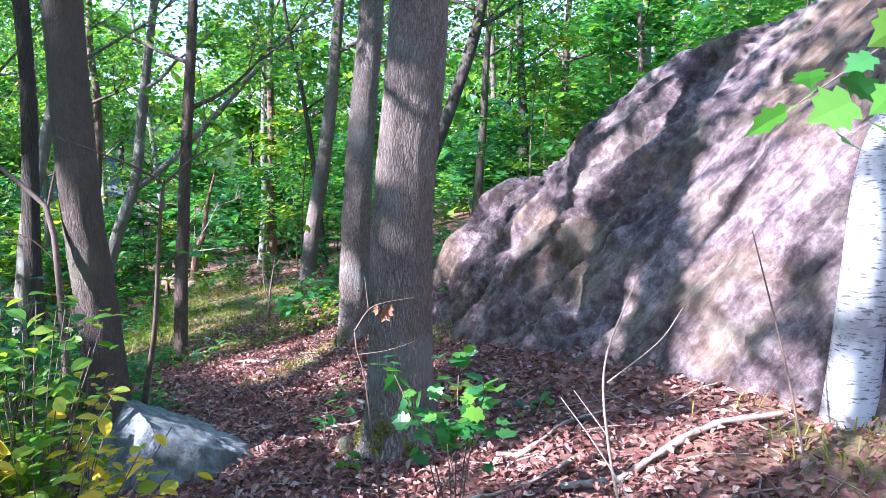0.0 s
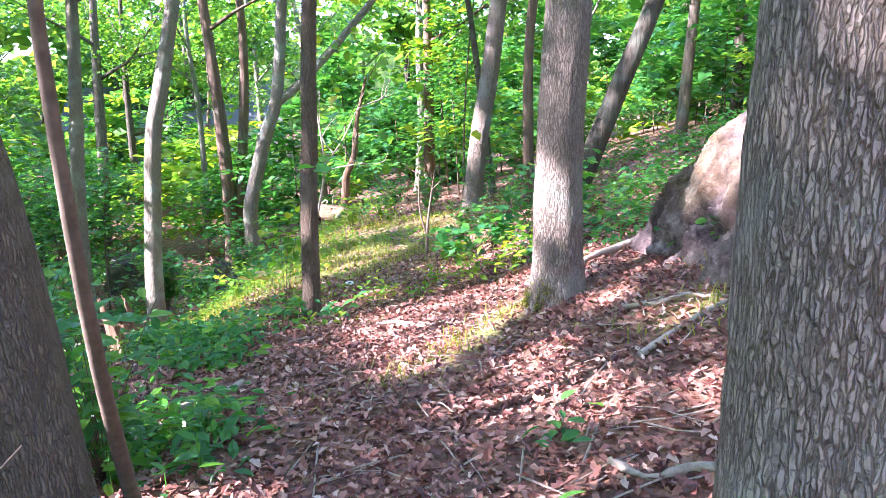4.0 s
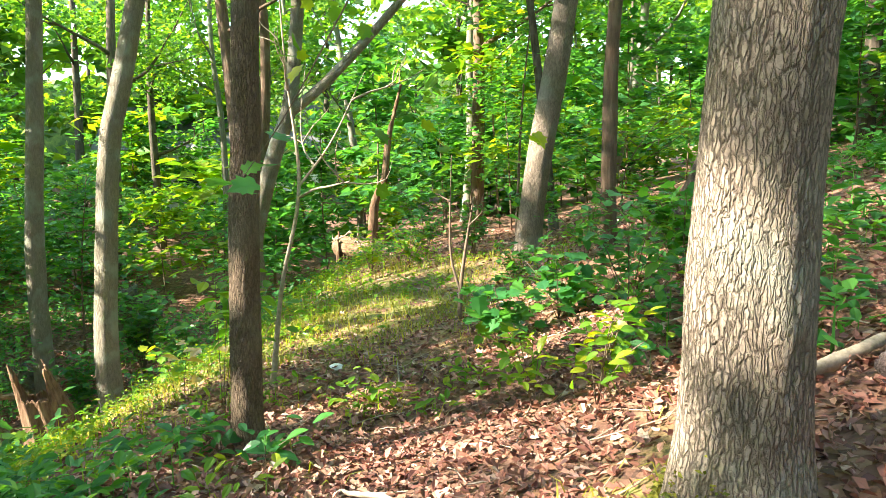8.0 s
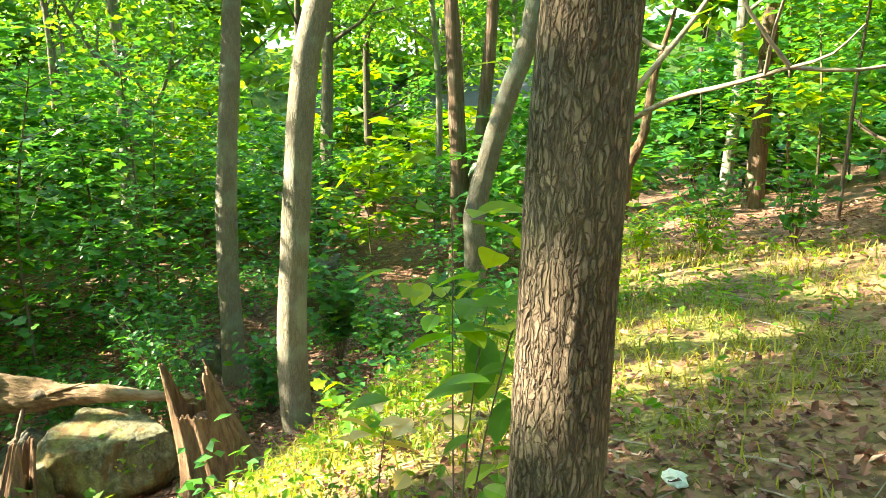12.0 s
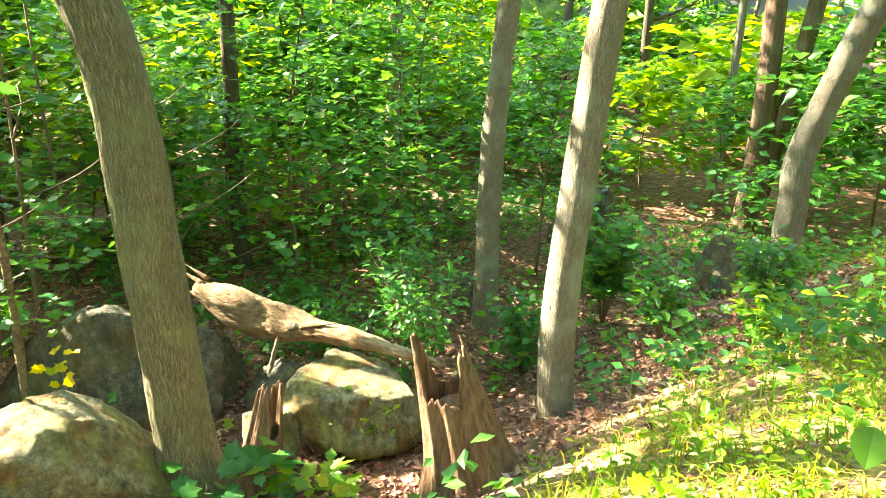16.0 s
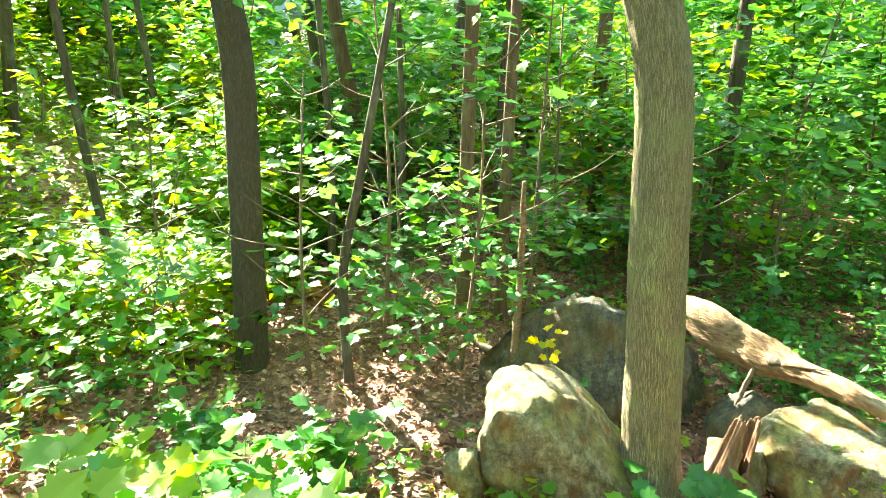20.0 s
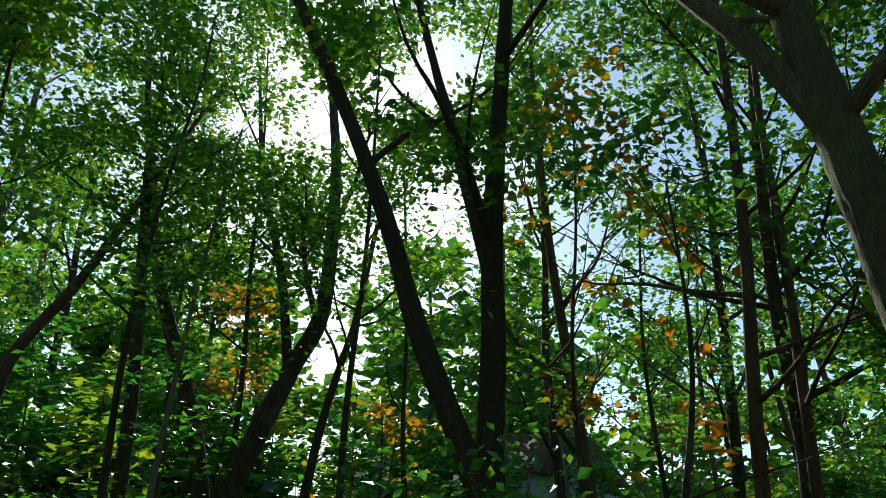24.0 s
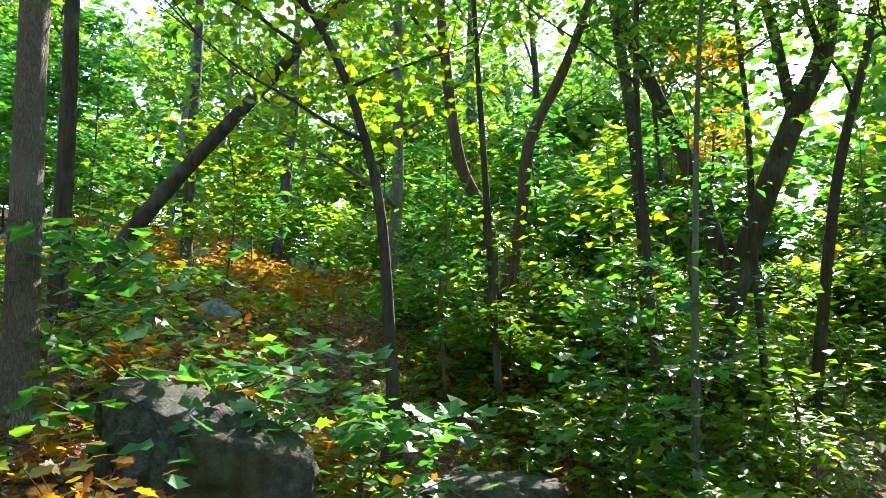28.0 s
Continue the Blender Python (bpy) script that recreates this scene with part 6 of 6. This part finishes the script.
for a, b in zip(x, y):
    t = gen.uniform(0, 6.3)
    d = np.array([math.cos(t), math.sin(t)]) * gen.uniform(0.08, 0.3)
    p0, p1 = np.array([a - d[0], b - d[1]]), np.array([a + d[0], b + d[1]])
    tube(geo, [(*p0, gz(*p0) + 0.015), (a, b, gz(a, b) + gen.uniform(0.015, 0.04)), (*p1, gz(*p1) + 0.02)], gen.uniform(0.002, 0.006), 4, cap=False)
stuff("twigs", geo, DEAD, "small dry twigs strewn on the dead leaves", "twigs")


def herbs(count, box, density, size, height, material, label, kind=LEAFLET, per=7, seed=1):
    gen = np.random.default_rng(seed)
    x, y = spread_points(count, box, gen, density)
    base = np.stack([x, y, ground(x, y)], 1)
    h = height * gen.uniform(0.4, 1.2, len(x))
    geo, pos = Geo(), []
    for k in range(per):
        rise = (k + 1) / per
        pos.append(base + np.stack([gen.normal(0, size * 0.7, len(x)), gen.normal(0, size * 0.7, len(x)), h * rise * gen.uniform(0.7, 1.1, len(x))], 1))
    leaf_mesh(geo, np.concatenate(pos), size, kind, 0.35, gen=gen, thin=False, droop=0.2)
    # thin stalks, one blade each
    n = len(base)
    w = np.stack([gen.normal(0, 0.004, n), gen.normal(0, 0.004, n), np.zeros(n)], 1)
    v = np.stack([base - w, base + w, base + np.stack([np.zeros(n), np.zeros(n), h], 1)], 1).reshape(-1, 3)
    geo.add(v, np.arange(3 * n).reshape(n, 3))
    stuff("herbs", geo, material, label, "undergrowth")


gully = lambda x, y: np.clip((-x - 5.2) / 1.5, 0, 1) * np.where((x > -9.8) & (y < 12.6), 0.25, 1)
bumpy = lambda x, y, s: 0.5 + 0.5 * vnoise(np.stack([x * s, y * s, x * 0 + s], 1))
knoll_rim = lambda x, y: np.exp(-((x - np.interp(y, [8, 9.5, 13, 17], [-5.0, -5.4, -6.1, -6.6])) / 0.75) ** 2)
herbs(4200, (-8, -3.8, 7.5, 18), lambda x, y: knoll_rim(x, y) * np.clip(1.6 * bumpy(x, y, 1.1) - 0.1, 0, 1), 0.055, 0.27, LEAF_LIME, "sunlit yellow-green herbs along the bank's edge", seed=2)
herbs(1500, (-6.8, -2.2, 8.8, 17), lambda x, y: np.clip(1.8 * bumpy(x, y, 1.6) - 0.85, 0, 1), 0.085, 0.22, LEAF_LIME, "low green and yellow herbs on the knoll", seed=3)
herbs(1600, (-5.2, -2.4, 5.4, 9.6), lambda x, y: np.clip((trail_x(y) - 0.9 - x) / 0.6, 0, 1) * np.clip(1.9 * bumpy(x, y, 1.3) - 0.5, 0, 1), 0.1, 0.25, LEAF_UNDER, "low green herbs beside the trail", seed=4)
herbs(4200, (-17, -6, 9.5, 24), lambda x, y: gully(x, y) * np.clip(2.2 * bumpy(x, y, 0.55) - 0.75, 0, 1), 0.13, 0.45, LEAF_UNDER, "dense green herbs on the gully floor", RHOMB, seed=5)
herbs(4200, (-19, -5.4, -3, 9), lambda x, y: np.clip(2.0 * bumpy(x, y, 0.7) - 0.55, 0, 1) * np.where((y > 5.8) & (x > -13), 0.15, 1) * np.where((y < 3.5) & (x > -10), 0.3, 1), 0.13, 0.4, LEAF_UNDER, "green herbs among dead leaves in the hollow", RHOMB, seed=6)
herbs(2600, (-14, -4.8, -4, 7), lambda x, y: np.clip(2.2 * bumpy(x, y, 0.8) - 0.95, 0, 1), 0.14, 0.35, LEAF_GOLD, "golden autumn herbs on the hillside", MAPLE, 4, seed=7)
herbs(5200, (-27, -11, -7, 6.5), lambda x, y: np.clip(2.2 * bumpy(x, y, 0.5) - 0.35, 0, 1), 0.19, 0.45, LEAF_LIME, "sunlit yellow-green undergrowth filling the hollow", RHOMB, 6, seed=18)
herbs(420, (-13.5, -6.2, 6.2, 11.2), lambda x, y: np.clip(2.0 * bumpy(x, y, 0.9) - 0.7, 0, 1), 0.10, 0.28, LEAF_LIME, "broad-leaved green herbs round the boulders", STAR, 5, seed=19)
herbs(1500, (-11, -3, -7, 2.5), lambda x, y: np.clip(2.0 * bumpy(x, y, 0.9) - 0.35, 0, 1), 0.13, 0.4, LEAF_LIME, "yellow-green plants on the hillside", MAPLE, 4, seed=17)
herbs(1800, (-1.8, 6, 9.8, 20), lambda x, y: np.clip(2.0 * bumpy(x, y, 0.9) - 0.6, 0, 1) * np.clip((x - trail_x(y) - 1.2), 0, 1), 0.13, 0.4, LEAF_UNDER, "green herbs on the slope above the trail", seed=8)
herbs(1800, (-19, -6, -20, -5), lambda x, y: np.clip(2.0 * bumpy(x, y, 0.5) - 0.3, 0, 1), 0.24, 0.5, LEAF_GOLD, "orange and golden undergrowth on the hillside", RHOMB, 6, seed=20)
herbs(1500, (0.2, 7, 2, 10), lambda x, y: np.clip((x - foot_x(y) - 2.1) / 0.5, 0, 1), 0.16, 0.5, LEAF_UNDER, "green herbs above the rock face", seed=9)


def blades(count, box, density, length, seed):
    gen = np.random.default_rng(seed)
    x, y = spread_points(count, box, gen, density)
    n = len(x)
    base = np.stack([x, y, ground(x, y)], 1)
    a = gen.uniform(0, 6.3, n)
    d = np.stack([np.cos(a), np.sin(a), np.zeros(n)], 1)
    s = np.stack([-np.sin(a), np.cos(a), np.zeros(n)], 1) * 0.004
    L = length * gen.uniform(0.5, 1.3, n)[:, None]
    mid, tip = base + d * L * 0.3 + (0, 0, 1) * L * 0.55, base + d * L * 0.85 + (0, 0, 1) * L * gen.uniform(0.3, 0.7, n)[:, None]
    v = np.stack([base - s, base + s, mid + s, mid - s, tip], 1).reshape(-1, 3)
    k = (np.arange(n) * 5)[:, None]
    geo = Geo()
    geo.add(v, k + np.array([0, 1, 2]), k + np.array([0, 2, 3]), k + np.array([3, 2, 4]))
    stuff("grass", geo, GRASS, "tufts of yellow-green grass and sedge", "grass")


blades(90000, (-7.5, 3, 2.5, 17.5), lambda x, y: np.clip(mossy(x, y) * (2.4 * bumpy(x, y, 2.7) - 0.7), 0, 1), 0.15, 3)

# moss on the feet of the oaks
gen = np.random.default_rng(44)
for host, (x, y, z), rad, count, turn in [("oak_tree", (-0.3, 4.66, -0.24), 0.22, 2400, 250), ("oak_tree.001", (-1.13, 8.6, -0.5), 0.19, 1200, 200)]:
    a = np.radians(turn + gen.normal(0, 60, count))
    h = -0.05 + np.abs(gen.normal(0, 0.13, count)) * (0.6 + 0.4 * np.cos(a * 3))
    keep = vnoise(np.stack([np.cos(a) * 4, np.sin(a) * 4, h * 9], 1)) > -0.15
    a, h = a[keep], h[keep]
    r = rad * (1 + 0.35 * np.exp(-np.clip(h, -0.3, 9) / 0.22)) + 0.004
    geo = Geo()
    leaf_mesh(geo, np.stack([x + r * np.cos(a), y + r * np.sin(a), z + h], 1), 0.024, RHOMB, 0.8, gen=gen, thin=False)
    tagged(part("moss", geo.mesh("moss", False), MOSS, scene.objects[host]), "yellow-green moss", kind="stuff")

# ---- distant woods ----
FAR = np.random.default_rng(99)
for k in range(120):
    ang = k / 120 * 2 * math.pi + FAR.uniform(-0.05, 0.05)
    rad = FAR.uniform(34, 62)
    x, y = -3 + rad * math.cos(ang), 7 + rad * math.sin(ang)
    if clearing(x, y) and FAR.random() < 0.45:
        continue
    z = gz(x, y)
    tree("far_tree", "leafy tree at the far edge of the woods", [(x, y, z - 0.2), (x, y, z + 3)], FAR.uniform(0.25, 0.5), BARK_DARK, FAR.uniform(9, 15), 0.6, 7, 4.5, 620, 1.0, seed=3000 + k, seg=7, step=1.5, group="far trees", twiggy=False, spread=1.1)
for k in range(170):
    ang, rad = FAR.uniform(0, 2 * math.pi), FAR.uniform(19, 40)
    x, y = -4 + rad * math.cos(ang), 8 + rad * math.sin(ang)
    if clearing(x, y) and FAR.random() < 0.5:
        continue
    sapling("dense leafy shrub deep in the woods", (x, y), FAR.uniform(2.0, 5.0), 5000 + k, 320, 0.57, LEAF_LIME if FAR.random() < 0.3 else LEAF_UNDER, RHOMB, 2.4, 0.08, "shrubs deep in the woods", "shrub", 9, twigs=False)

for k in range(85):
    x, y = FAR.uniform(-25, -10.5), FAR.uniform(-6, 6.2)
    if min(math.hypot(x - a, y - b) for a, b in [(-11.5, 6.6), (-11.7, 2.2), (-15, 0)]) < 0.7:
        continue
    sapling("sunlit yellow-green shrub in the hollow", (x, y), FAR.uniform(0.8, 2.6) if x < -13 else FAR.uniform(0.6, 1.3), 7000 + k, 300, 0.22, LEAF_LIME, RHOMB, 1.2, 0.1, "sunlit shrubs", "shrub", 9, twigs=False)

# houses glimpsed through the trees
def house(label, at, turn, size, wall_mat, roof_mat):
    w, d, h = size
    root = thing("house", at, label, "house")
    turned = pose(*at, 0, 0, turn)

    def block(name, lo, hi, mat, parent=root, roofed=False):
        v = np.array([(x, y, z) for z in (lo[2], hi[2]) for y in (lo[1], hi[1]) for x in (lo[0], hi[0])], float)
        if roofed:
            v[4:, 1] = (lo[1] + hi[1]) / 2
        v = np.array([tuple(turned @ Vector(c)) for c in v])
        return part(name, mesh_of(name, v, [np.array([[0, 2, 3, 1], [4, 5, 7, 6], [0, 1, 5, 4], [2, 6, 7, 3], [0, 4, 6, 2], [1, 3, 7, 5]])], False), mat, parent)

    block("wall", (-w / 2, -d / 2, -0.3), (w / 2, d / 2, h), wall_mat)
    block("roof", (-w / 2 - 0.4, -d / 2 - 0.4, h), (w / 2 + 0.4, d / 2 + 0.4, h + 2.2), roof_mat, roofed=True)
    for side in (-1, 1):
        for x in np.linspace(-w / 2 + 1.4, w / 2 - 1.4, 4):
            fr = block("window", (x - 0.55, side * d / 2 - 0.05, 0.9), (x + 0.55, side * d / 2 + 0.05, 2.3), WHITE_PAINT)
            block("pane", (x - 0.45, side * d / 2 - 0.06, 1.0), (x + 0.45, side * d / 2 + 0.06, 2.2), DARK_GLASS, fr)
    return root


WHITE_PAINT, DARK_GLASS = plain("white_paint", (0.75, 0.75, 0.74), 0.6, 0.06, 3), plain("dark_glass", (0.04, 0.05, 0.06), 0.1, 0.1, 3)
house("white house with a dark roof beyond the gully", (-24.0, 38.0, gz(-24, 38)), 30, (10, 7, 2.8), WHITE_PAINT, plain("grey_shingle", (0.12, 0.12, 0.13), 0.9))
house("pale grey house with a brown roof beyond the hollow", (-36.0, -2.0, gz(-36, -2)), 70, (11, 7, 2.7), plain("pale_siding", (0.55, 0.58, 0.62), 0.7, 0.08, 3), plain("brown_shingle", (0.16, 0.08, 0.06), 0.9))

# a belt of woods closes the view
ang = np.linspace(0, 2 * math.pi, 361)
hs = np.array([-3, 0, 3, 6, 9.0])
A, H2 = np.meshgrid(ang, hs)
edge_h = H2 + np.where(H2 > 5, 1, 0) * 3 * vnoise(np.stack([np.cos(A).ravel() * 14, np.sin(A).ravel() * 14, H2.ravel()], 1)).reshape(A.shape)
V = np.stack([-3 + 85 * np.cos(A), 7 + 85 * np.sin(A), edge_h], -1).reshape(-1, 3)
i = (np.arange(4)[:, None] * 361 + np.arange(360)[None]).ravel()
m, nt, bsdf = nodes_of("far_woods")
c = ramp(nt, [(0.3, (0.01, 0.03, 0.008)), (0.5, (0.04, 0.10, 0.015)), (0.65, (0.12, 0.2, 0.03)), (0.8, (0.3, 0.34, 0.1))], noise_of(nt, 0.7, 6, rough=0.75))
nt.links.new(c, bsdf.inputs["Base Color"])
bsdf.inputs["Roughness"].default_value = 0.9
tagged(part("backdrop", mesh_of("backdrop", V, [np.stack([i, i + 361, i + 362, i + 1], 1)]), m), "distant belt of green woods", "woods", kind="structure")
